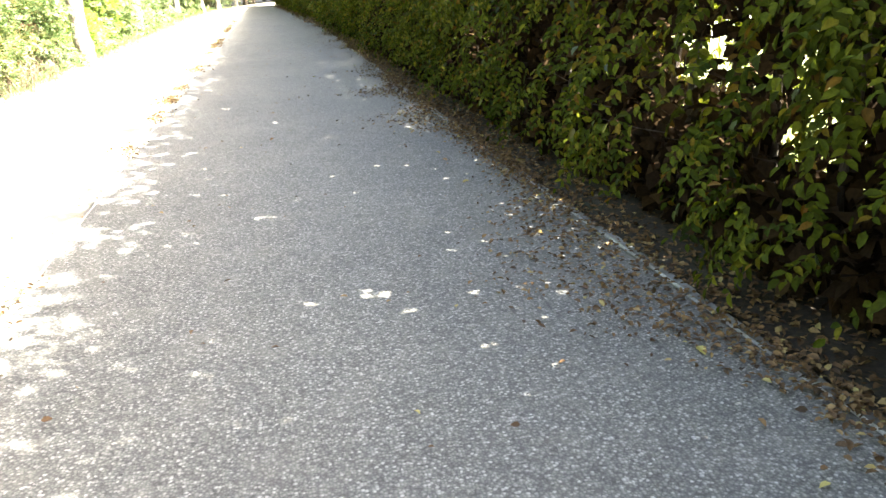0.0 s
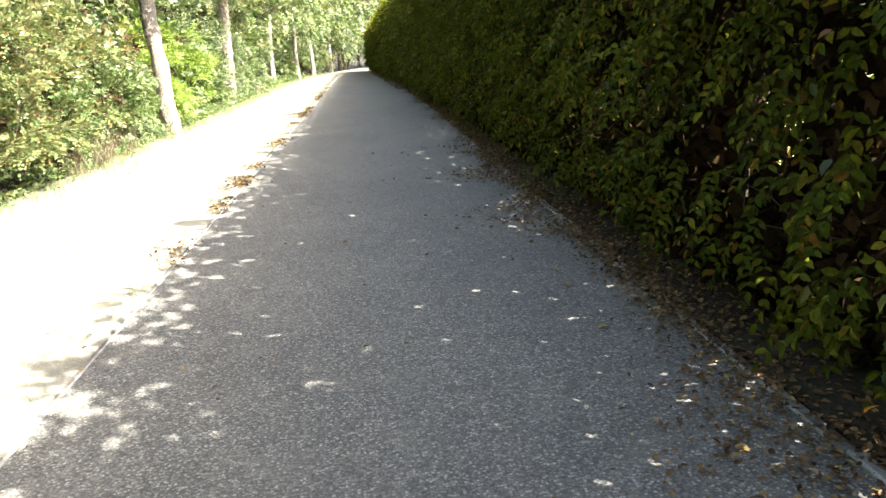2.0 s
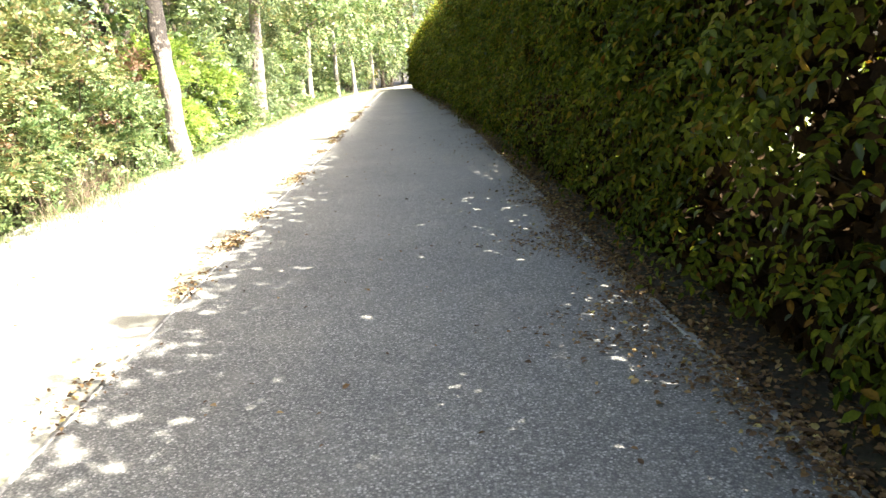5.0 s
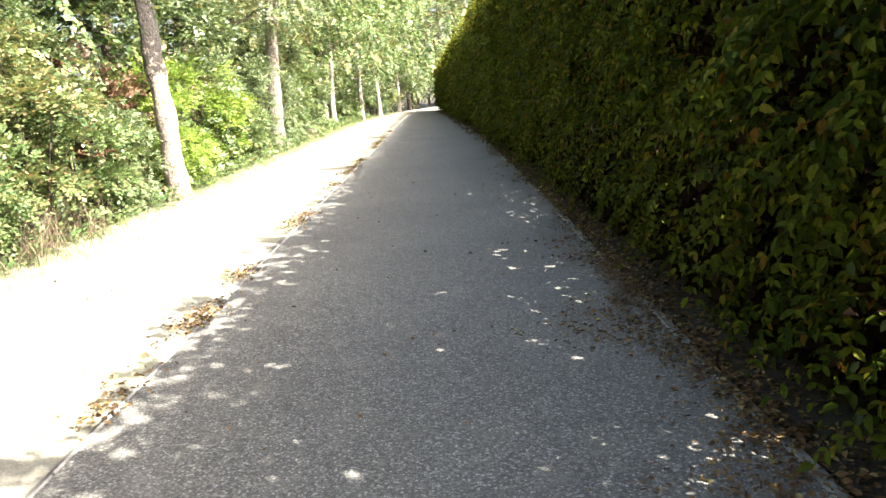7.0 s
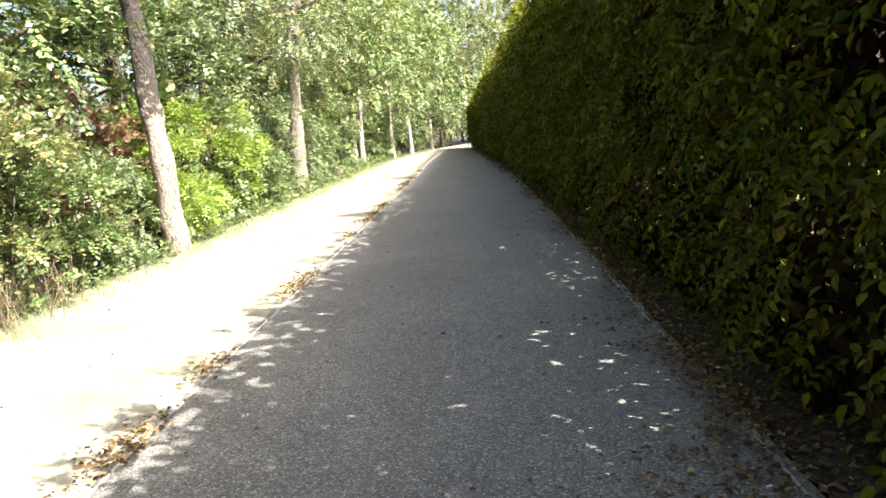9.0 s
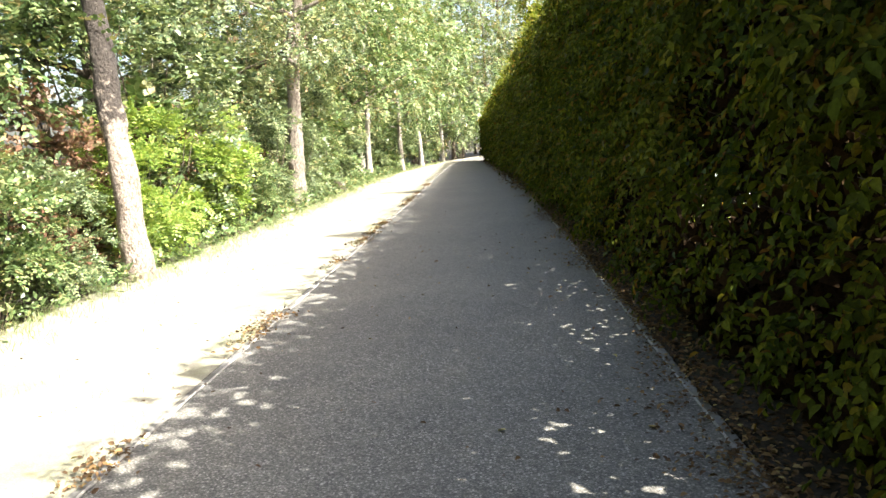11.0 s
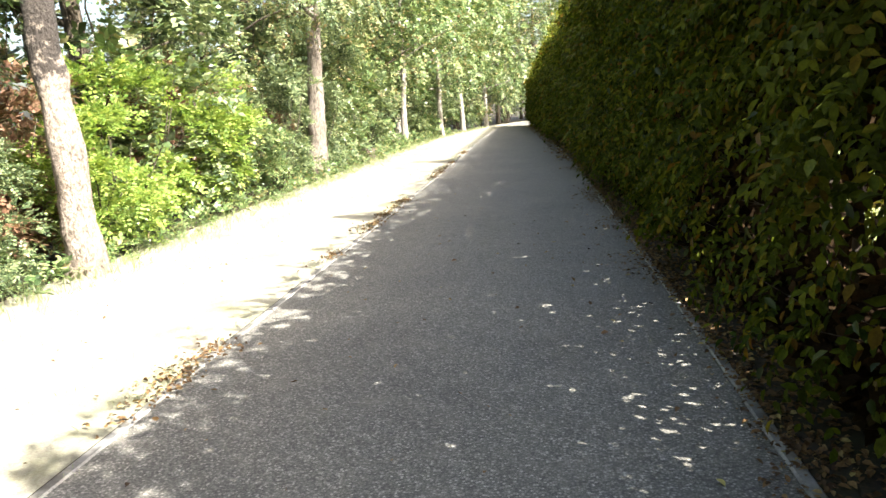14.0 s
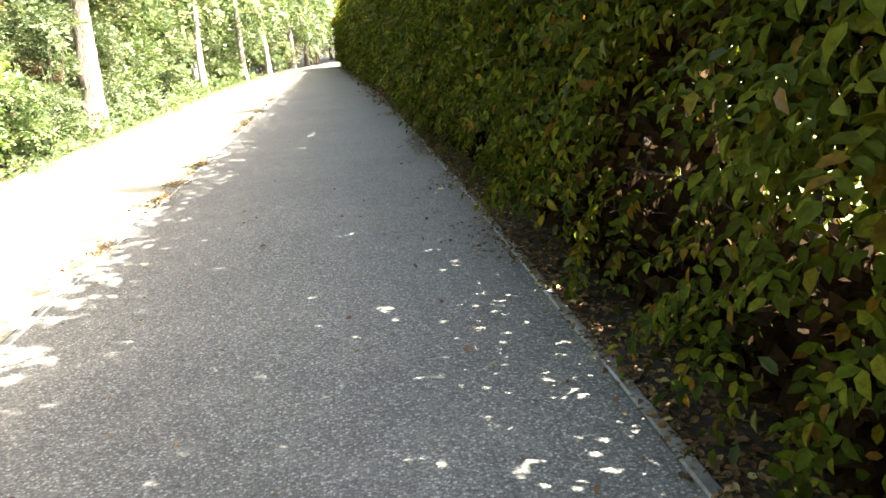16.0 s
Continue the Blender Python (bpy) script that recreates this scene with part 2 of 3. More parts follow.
def leaves(name, at, along, facing, size, mat, parent=None, shape=PLAIN, label="", wide=1.0):
    """One mesh of many leaves: where each starts, which way it points, which way it faces, how long it is."""
    y = unit(along)
    z = unit(facing - y * np.sum(facing * y, 1, keepdims=True))
    x = np.cross(y, z)
    tv, tf = shape
    size = np.broadcast_to(np.asarray(size, float), (len(at),))[:, None, None]
    tv = tv * np.array([wide, 1, 1])
    v = at[:, None] + size * (tv[None, :, :1] * x[:, None] + tv[None, :, 1:2] * y[:, None] + tv[None, :, 2:] * z[:, None])
    f = tf[None] + (np.arange(len(at)) * len(tv))[:, None, None]
    return link_mesh(name, mesh_np(name, v.reshape(-1, 3), f.reshape(-1, tf.shape[1])), mat, parent, label)


def balls(n):
    return unit(rng.normal(size=(n, 3)))


def fronds(centres, out, n_leaf, length, leaf, droop=0.3, hang=0.0):
    """Feathered sprays: leaflets in pairs along a drooping stalk. Returns places, ways, facings, sizes."""
    n = len(centres)
    d = unit(out + rng.normal(size=(n, 3)) * 0.45 - np.array([0, 0, droop]))
    up = unit(np.array([0, 0, 1.0]) + rng.normal(size=(n, 3)) * 0.35 + out * 0.4)
    side = unit(np.cross(d, up))
    up = np.cross(side, d)
    k = np.arange(n_leaf)
    s = np.where(k % 2 == 0, 1.0, -1.0)
    s[-1] = 0
    u = (k // 2 + 1) / (n_leaf / 2)
    L = length * rng.uniform(0.7, 1.3, n)
    at = centres[:, None] + d[:, None] * (u[None, :, None] * L[:, None, None])
    at[:, :, 2] -= (u ** 2)[None] * L[:, None] * 0.25
    way = d[:, None] * 0.55 + side[:, None] * s[None, :, None] + rng.normal(size=(n, n_leaf, 3)) * 0.18
    face = np.repeat(up[:, None], n_leaf, 1) + rng.normal(size=(n, n_leaf, 3)) * 0.25
    way[:, :, 2] -= hang * rng.uniform(0.3, 1.3, (n, n_leaf))
    face = face + hang * out[:, None]
    size = leaf * rng.uniform(0.7, 1.25, (n, n_leaf))
    return at.reshape(-1, 3), way.reshape(-1, 3), face.reshape(-1, 3), size.ravel()


def tube(bm, pts, radii, sides=10, knots=0.0, seed=0.0):
    """A tapered, slightly lumpy stem through the points."""
    rings = []
    pts = [Vector(p) for p in pts]
    for i, (p, r) in enumerate(zip(pts, radii)):
        d = (pts[min(i + 1, len(pts) - 1)] - pts[max(i - 1, 0)]).normalized()
        a = d.orthogonal().normalized() if abs(d.z) < 0.9 else Vector((1, 0, 0)).cross(d).normalized()
        b = d.cross(a)
        ring = []
        for j in range(sides):
            t = 2 * math.pi * j / sides
            w = 1 + knots * noise.noise(Vector((math.cos(t) * 1.3 + seed, math.sin(t) * 1.3, i * 0.7)))
            ring.append(bm.verts.new(p + (a * math.cos(t) + b * math.sin(t)) * r * w))
        rings.append(ring)
    for lo, hi in zip(rings, rings[1:]):
        for j in range(sides):
            bm.faces.new((lo[j], lo[(j + 1) % sides], hi[(j + 1) % sides], hi[j]))
    bm.faces.new(rings[-1])
    bm.faces.new(rings[0][::-1])


def bent(start, end, n, wobble, seed):
    a, b = Vector(start), Vector(end)
    out = []
    for i in range(n):
        u = i / (n - 1)
        w = wobble * math.sin(math.pi * u)
        out.append(a.lerp(b, u) + Vector((noise.noise(Vector((seed, u * 3, 0))), noise.noise(Vector((seed, u * 3, 9))), 0)) * w * 2)
    return out


def sheet(name, xs, ys, z, mat, label, category, rough=0.0, edge=None):
    """A strip of ground on a grid; xs may be functions of y (its two borders)."""
    ny = len(ys)
    u = np.linspace(0, 1, xs[2])
    lo = np.array([xs[0](y) for y in ys])[:, None]
    hi = np.array([xs[1](y) for y in ys])[:, None]
    X = lo + (hi - lo) * u[None]
    Y = np.repeat(np.asarray(ys)[:, None], len(u), 1)
    Z = np.full_like(X, z)
    if rough:
        Z = Z + rough * np.minimum(1, 6 * u * (1 - u))[None] * np.array([[noise.noise((x * 0.7, y * 0.7, 3.1)) + 0.5 * noise.noise((x * 2.1, y * 2.1, 8)) for x, y in zip(rx, ry)] for rx, ry in zip(X, Y)])
    v = np.stack([X, Y, Z], -1).reshape(-1, 3)
    i = np.arange(ny - 1)[:, None] * len(u) + np.arange(len(u) - 1)[None]
    f = np.stack([i, i + 1, i + 1 + len(u), i + len(u)], -1).reshape(-1, 4)
    me = mesh_np(name, v, f)
    me.polygons.foreach_set("use_smooth", np.ones(len(me.polygons), bool))
    ob = link_mesh(name, me, mat)
    return tagged(ob, label, category, kind="structure")


# ---- the plan: borders of the path as functions of the way along it ----
def curve_of(*knots):
    ks, vs = zip(*knots)
    return lambda y: float(np.interp(y, ks, vs))


kerb_r = curve_of((-48, 1.84), (2, 1.80), (4, 1.76), (10, 1.70), (20, 1.68), (27, 1.60), (34, 1.46), (42, 1.16), (50, 0.82), (58, 0.42), (61, 0.45), (64, 0.9), (68, 2.2), (74, 5.0), (130, 40))
kerb_l = curve_of((-40, -1.42), (10, -1.47), (28, -1.49), (44, -1.62), (54, -1.55), (60, -1.25), (66, -0.1), (72, 2.0), (80, 6.0), (130, 34))
wood_l = curve_of((-40, -4.0), (20, -4.0), (33, -4.1), (43, -4.15), (50, -3.75), (56, -3.1), (62, -2.0), (67, -0.4), (73, 2.0), (80, 5.5), (130, 31))
hedge_h = curve_of((-30, 3.78), (28, 3.78), (36, 3.62), (45, 3.35), (58.5, 2.85), (70, 2.8))
HEDGE_END = 58.6

steps = np.concatenate([np.arange(-48, 40, 0.5), np.arange(40, 131, 1.5)])
road = sheet("road", (kerb_l, kerb_r, 15), steps, 0.0, ASPHALT, "grey worn asphalt footpath with pale stone chips", "path", 0.006)
verge = sheet("verge", (lambda y: wood_l(y) - 0.35, lambda y: kerb_l(y) - (0.06 if y > 11.5 else 0.025), 16), steps, 0.011, GRAVEL, "pale dry gravel verge with sparse grass beside the path", "verge", 0.03)
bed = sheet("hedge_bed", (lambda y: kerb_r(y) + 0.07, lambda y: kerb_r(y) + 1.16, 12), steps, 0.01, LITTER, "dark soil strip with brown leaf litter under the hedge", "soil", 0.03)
far = np.concatenate([[-1500, -400], np.arange(-60, 140, 4.0), [200, 400, 900, 2500]])
ground = sheet("ground", (lambda y: -1500.0, lambda y: 1500.0, 90), far, -0.06, LITTER, "brown woodland floor of soil and leaf litter", "ground")
lawn = sheet("lawn", (lambda y: kerb_r(y) + 1.13, lambda y: kerb_r(y) + 60, 24), steps, 0.0, MEADOW, "sunlit dry grass behind the hedge", "lawn", 0.03)

# ---- hedge ----
def face_x(y, z):
    """How far the clipped face bulges: drawn in at the foot, uneven along its length."""
    foot = np.clip(1 - z / 0.75, 0, 1) ** 1.3 * (0.34 + 0.08 * np.sin(y * 1.1))
    lump = 0.09 * np.sin(y * 1.3 + 2 * np.sin(z * 1.1)) * np.sin(z * 1.9 + y * 0.7) + 0.06 * np.sin(y * 3.7 + z * 2.3)
    tuft = 0.17 * np.sin(y * 8.3 + 3 * np.sin(z * 2.7)) * np.sin(z * 9.1 + 2.2 * np.sin(y * 3.1)) * np.clip(z, 0, 1)
    return 0.0 + foot + lump + tuft


def top_of(y):
    return np.array([hedge_h(v) for v in y]) + 0.08 * np.sin(y * 2.1) + 0.08 * np.sin(y * 5.3 + 1) + 0.08 * np.sin(y * 11.7 + 2 * np.sin(y * 1.7)) + 0.05 * np.sin(y * 23.0)


def gap(y, z, deep=0.0):
    """Where the hedge is bare enough to see the sunlit grass behind: slanting windows between the stems at waist height."""
    y = y - 1.15 * deep
    g = 0.2 * np.exp(-((z - 1.15) / 0.5) ** 2) * (0.5 + 0.5 * np.sin(y * 2.7 + np.sin(y * 1.1)))
    for a, b, r in ((2.5, 0.8, 0.45), (3.4, 1.0, 0.7), (5.0, 0.95, 0.4), (6.5, 1.35, 0.35), (7.8, 1.0, 0.6), (10.4, 1.05, 0.45), (11.2, 1.3, 0.4), (13.6, 1.15, 0.45), (14.6, 0.95, 0.8), (15.2, 1.2, 0.5), (15.9, 0.75, 0.35), (17.0, 1.0, 0.3)):
        g = np.maximum(g, np.exp(-((y - a) / r) ** 2 - ((z - b) / 0.42) ** 2))
    return g


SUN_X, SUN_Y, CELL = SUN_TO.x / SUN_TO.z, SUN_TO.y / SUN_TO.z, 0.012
dapple_spots = np.zeros((370, 5200), bool)


def dapple_spot(x, y, r, stretch=1.0):
    """Marks a spot of the path to be sunlit; a slanting gap is left through the foliage on the sun's line to it."""
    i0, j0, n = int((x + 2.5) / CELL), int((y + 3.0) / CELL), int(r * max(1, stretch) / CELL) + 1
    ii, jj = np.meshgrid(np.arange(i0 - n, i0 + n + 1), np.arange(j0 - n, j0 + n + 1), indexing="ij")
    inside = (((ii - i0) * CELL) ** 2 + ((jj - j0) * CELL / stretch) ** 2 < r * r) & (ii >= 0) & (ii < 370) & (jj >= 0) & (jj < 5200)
    dapple_spots[ii[inside], jj[inside]] = True


# chosen sun dapples across the path, then a ragged band at the shadow's edge
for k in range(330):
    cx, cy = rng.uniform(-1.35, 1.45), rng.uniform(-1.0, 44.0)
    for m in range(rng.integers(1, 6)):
        dapple_spot(cx + rng.normal(0, 0.12), cy + rng.normal(0, 0.16), rng.uniform(0.010, 0.031), rng.uniform(0.8, 1.6))
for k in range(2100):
    dapple_spot(-1.70 + abs(rng.normal(0, 0.24)), rng.uniform(-1.0, 56.0), rng.uniform(0.014, 0.046), rng.uniform(0.5, 1.8))


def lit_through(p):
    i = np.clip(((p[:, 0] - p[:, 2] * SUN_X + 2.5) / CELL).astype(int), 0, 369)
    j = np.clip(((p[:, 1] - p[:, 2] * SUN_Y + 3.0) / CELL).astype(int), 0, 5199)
    return dapple_spots[i, j]


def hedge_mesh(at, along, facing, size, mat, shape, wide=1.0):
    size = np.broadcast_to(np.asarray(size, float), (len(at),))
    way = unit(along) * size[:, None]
    # leaves on the sun's line to a marked spot are left out
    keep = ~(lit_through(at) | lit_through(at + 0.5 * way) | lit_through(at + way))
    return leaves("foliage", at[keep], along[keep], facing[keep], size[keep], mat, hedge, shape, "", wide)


def clumps(y, z):
    """Where the clipped shoots crowd together (above 0) and where they leave dark hollows (below 0)."""
    return np.sin(y * 4.6 + 2.0 * np.sin(z * 1.9)) * np.sin(z * 3.7 + 1.7 * np.sin(y * 2.4)) + 0.75 * np.sin(y * 10.3 + 3.0 * np.sin(z * 3.7)) * np.sin(z * 8.3 + 2.0 * np.sin(y * 4.7))


def hedge_sprays(y0, y1, per_m2, n_leaf, length, leaf, shape, fill=0.82, mat=HEDGE, low=0.09):
    """Leafy shoots that hang out of the clipped face in crowded clumps."""
    n = int((y1 - y0) * 3.9 * per_m2)
    y = rng.uniform(y0, y1, n)
    z = rng.uniform(low, 1.0, n) * top_of(y)
    h = clumps(y, z)
    keep = (rng.uniform(-fill, 0.75, n) < h) & (rng.uniform(0, 1, n) > 0.78 * gap(y, z)) & (rng.uniform(0, 1, n) > np.clip((1.3 - z) / 1.0, 0, 1) * 0.72)
    y, z, h = y[keep], z[keep], h[keep]
    n = len(y)
    x = np.array([kerb_r(v) for v in y]) + face_x(y, z) + 0.16 + rng.exponential(0.07, n) - 0.12 * np.clip(h, -0.6, 1)
    x += np.clip((z - top_of(y) + 0.35) / 0.35, 0, 1) ** 2 * 0.14
    out = np.stack([-np.ones(n), rng.normal(0, 0.6, n), rng.normal(-0.1, 0.45, n)], 1)
    hedge_mesh(*fronds(np.stack([x, y, z], 1), unit(out), n_leaf, length, leaf, 0.6, 0.5), mat, shape)


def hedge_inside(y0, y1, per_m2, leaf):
    """Withered leaves and old growth, coloured dark to stand for the hedge's inner shade, open only where it is thin
    low down.
    """
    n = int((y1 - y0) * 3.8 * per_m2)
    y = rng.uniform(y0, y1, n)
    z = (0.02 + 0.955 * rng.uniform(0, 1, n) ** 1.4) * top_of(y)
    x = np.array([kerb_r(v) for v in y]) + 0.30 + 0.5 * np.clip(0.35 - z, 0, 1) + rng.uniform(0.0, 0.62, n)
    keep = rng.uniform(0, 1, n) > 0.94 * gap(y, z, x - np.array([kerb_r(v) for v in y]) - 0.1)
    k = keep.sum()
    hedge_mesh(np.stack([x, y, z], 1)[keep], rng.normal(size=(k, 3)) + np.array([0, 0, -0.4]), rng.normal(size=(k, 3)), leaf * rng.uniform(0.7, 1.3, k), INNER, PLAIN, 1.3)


def hedge_back(y0, y1, per_m2, leaf):
    """The side towards the lawn."""
    n = int((y1 - y0) * 3.8 * per_m2)
    y = rng.uniform(y0, y1, n)
    z = (0.01 + 0.99 * rng.uniform(0, 1, n) ** 1.4) * top_of(y)
    keep = rng.uniform(0, 1, n) > 0.62 * gap(y, z, 0.85)
    y, z = y[keep], z[keep]
    k = len(y)
    x = np.array([kerb_r(v) for v in y]) + 1.0 - rng.exponential(0.07, k)
    hedge_mesh(np.stack([x, y, z], 1), rng.normal(size=(k, 3)) * 0.5 + np.array([0.3, 0, -0.6]), rng.normal(size=(k, 3)) * 0.7 + np.array([0.9, 0, 0.5]), leaf * rng.uniform(0.6, 1.3, k), HEDGE, PLAIN)


def hedge_top(y0, y1, per_m, leaf, shape):
    """The clipped top, with young shoots standing up unevenly."""
    n = int((y1 - y0) * per_m)
    y = rng.uniform(y0, y1, n)
    u = rng.uniform(0, 1, n)
    x = np.array([kerb_r(v) for v in y]) + 0.12 + u * 0.85
    z = top_of(y) - 0.16 + rng.exponential(0.07, n) * (0.6 + np.clip(np.sin(y * 3.3 + 2 * np.sin(y * 0.9)), 0, 1))
    out = np.stack([(u - 0.65) * 1.3, rng.normal(0, 0.45, n), 0.9 + rng.normal(0, 0.3, n)], 1)
    hedge_mesh(*fronds(np.stack([x, y, z], 1), unit(out), 7, 0.2, leaf, -0.3), HEDGE, shape)


def hedge_fringe(y0, y1, per_m, leaf, shape):
    """Shoots that have grown out of the clipped top edge since the last trim, their leaves coloured pale for the sun
    shining through.
    """
    n = int((y1 - y0) * per_m)
    y = rng.uniform(y0, y1, n)
    y = y[rng.uniform(-0.9, 1.0, n) < np.sin(y * 5.7 + 2 * np.sin(y * 1.9))]
    n = len(y)
    u = rng.uniform(0, 1, n) ** 1.6
    x = np.array([kerb_r(v) for v in y]) + 0.06 + u * 0.8
    z = top_of(y) - 0.12 + rng.exponential(0.06, n)
    out = np.stack([(u - 0.5) * 1.2, rng.normal(0, 0.4, n), 0.9 + rng.normal(0, 0.3, n)], 1)
    hedge_mesh(*fronds(np.stack([x, y, z], 1), unit(out), 7, 0.24, leaf, -0.3), LIT_YELLOW, shape)


def long_shoot(x, y, height, parent, i):
    """A vigorous shoot that stands up above the clipped top."""
    z0 = hedge_h(y) - 0.5
    pts = bent((x, y, z0), (x + rng.uniform(-0.1, 0.1), y + rng.uniform(-0.15, 0.15), z0 + 0.5 + height), 6, 0.05, i * 2.7)
    bm = bmesh.new()
    tube(bm, pts, [0.008, 0.007, 0.006, 0.005, 0.004, 0.002], 5)
    part("shoot", bm, TWIG, parent)
    n = int(70 * height + 8)
    u = rng.uniform(0.35, 1.0, n)
    at = np.array([tuple(Vector(pts[0]).lerp(Vector(pts[-1]), v)) for v in u])
    leaves("foliage", *fronds(at, unit(rng.normal(size=(n, 3)) * np.array([1, 1, 0.4])), 5, 0.16, 0.09, 0.1), HEDGE, parent, PLAIN)


hedge = tagged(new("hedge"), "tall clipped green hedge with some yellow and brown leaves", "hedge")
# unseen stretch behind the start, added to cut the skylight from there
hedge_sprays(-42.0, -14.0, 12, 7, 0.5, 0.32, PLAIN)
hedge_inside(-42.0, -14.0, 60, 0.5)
hedge_sprays(-14.0, 0.5, 60, 7, 0.3, 0.15, PLAIN)
hedge_sprays(0.5, 11.0, 215, 11, 0.24, 0.058, FINE)
hedge_sprays(11.0, 22.0, 215, 11, 0.24, 0.058, FINE)
hedge_sprays(22.0, 36.0, 130, 9, 0.26, 0.10, PLAIN, 1.2)
hedge_sprays(36.0, HEDGE_END, 95, 7, 0.28, 0.14, PLAIN, 1.5)
# some yellow-green leaves; from 22 m on more, to paint the far face brighter
hedge_sprays(0.5, 22.0, 12, 9, 0.22, 0.055, FINE, 0.9, LIT_YELLOW, 0.35)
hedge_sprays(22.0, 36.0, 26, 9, 0.24, 0.09, PLAIN, 1.2, LIT_YELLOW, 0.2)
hedge_sprays(36.0, HEDGE_END, 26, 7, 0.26, 0.12, PLAIN, 1.5, LIT_YELLOW, 0.2)
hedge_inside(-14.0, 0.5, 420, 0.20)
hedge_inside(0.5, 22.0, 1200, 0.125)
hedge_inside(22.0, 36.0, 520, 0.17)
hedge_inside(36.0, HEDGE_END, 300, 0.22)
hedge_back(-14.0, 0.5, 160, 0.18)
hedge_back(0.5, 22.0, 400, 0.115)
hedge_back(22.0, HEDGE_END, 200, 0.16)
hedge_top(-14.0, 0.5, 60, 0.13, PLAIN)
hedge_top(0.5, 22.0, 95, 0.085, FINE)
hedge_top(22.0, HEDGE_END, 75, 0.10, PLAIN)
for i, (x, y, tall) in enumerate(((1.95, 20.0, 0.95), (2.05, 20.15, 0.8), (1.85, 19.9, 0.7), (1.9, 30.1, 1.5), (2.1, 30.3, 1.2), (2.0, 29.9, 0.9), (2.0, 7.1, 0.35), (1.9, 12.4, 0.4), (2.1, 15.3, 0.3), (1.95, 25.5, 0.4), (2.0, 3.6, 0.3))):
    long_shoot(x, y, tall, hedge, i)
hedge_fringe(0.5, 24.0, 42, 0.07, FINE)
hedge_fringe(24.0, HEDGE_END, 42, 0.09, PLAIN)
end_cap = 2600
ends = np.stack([kerb_r(HEDGE_END) + rng.uniform(0, 1.0, end_cap), HEDGE_END + rng.normal(0, 0.06, end_cap), rng.uniform(0.1, 2.8, end_cap)], 1)
leaves("foliage", ends, rng.normal(size=(end_cap, 3)) + np.array([0, 0, -0.6]), rng.normal(size=(end_cap, 3)) * 0.4 + np.array([0, 1.0, 0.4]), 0.15, HEDGE, hedge)
for i, y in enumerate(np.arange(-3, 46, 0.62)):
    y = y + rng.uniform(-0.15, 0.15)
    bm = bmesh.new()
    x0 = kerb_r(y) + rng.uniform(0.5, 0.65)
    pts = bent((x0, y, -0.05), (x0 + rng.uniform(-0.15, 0.2), y + rng.uniform(-0.2, 0.2), hedge_h(y) - 0.4), 7, 0.1, i * 1.7)
    r = rng.uniform(0.022, 0.042)
    tube(bm, pts, [r * (1.1 - 0.12 * k) for k in range(7)], 7, 0.25, i)
    stem = part("stem", bm, TWIG, hedge, "thin dark woody stem")
for i in range(230):
    y = rng.uniform(0.5, 26)
    z = rng.uniform(0.25, 3.6)
    x0 = kerb_r(y) + 0.55
    bm = bmesh.new()
    tube(bm, bent((x0, y, z), (x0 - rng.uniform(0.25, 0.55), y + rng.uniform(-0.4, 0.4), z + rng.uniform(0.0, 0.35)), 4, 0.05, i * 0.9), [0.008, 0.006, 0.004, 0.002], 4)
    part("twig", bm, TWIG, hedge)

# ---- wire fence behind the hedge ----
fence = tagged(new("wire_fence"), "galvanised wire panel fence behind the hedge", "fence")
for k, y in enumerate(np.arange(0, 30.1, 2.5)):
    bm = bmesh.new()
    tube(bm, [(kerb_r(y) + 1.5, y, -0.05), (kerb_r(y) + 1.5, y, 0.6), (kerb_r(y) + 1.5, y, 1.3)], [0.022] * 3, 8)
    part("post", bm, WIRE, fence, "round galvanised post")
    if y < 30:
        bm = bmesh.new()
        for j in range(40):
            yy = y + 0.05 + j * 0.0615
            tube(bm, [(kerb_r(y) + 1.48, yy, 0.06), (kerb_r(y) + 1.48, yy, 1.25)], [0.004, 0.004], 4)
        for zz in (0.1, 0.45, 0.8, 1.2):
            tube(bm, [(kerb_r(y) + 1.475, y, zz), (kerb_r(y) + 1.475, y + 2.5, zz)], [0.005, 0.005], 4)
        part("wire_panel", bm, WIRE, fence)


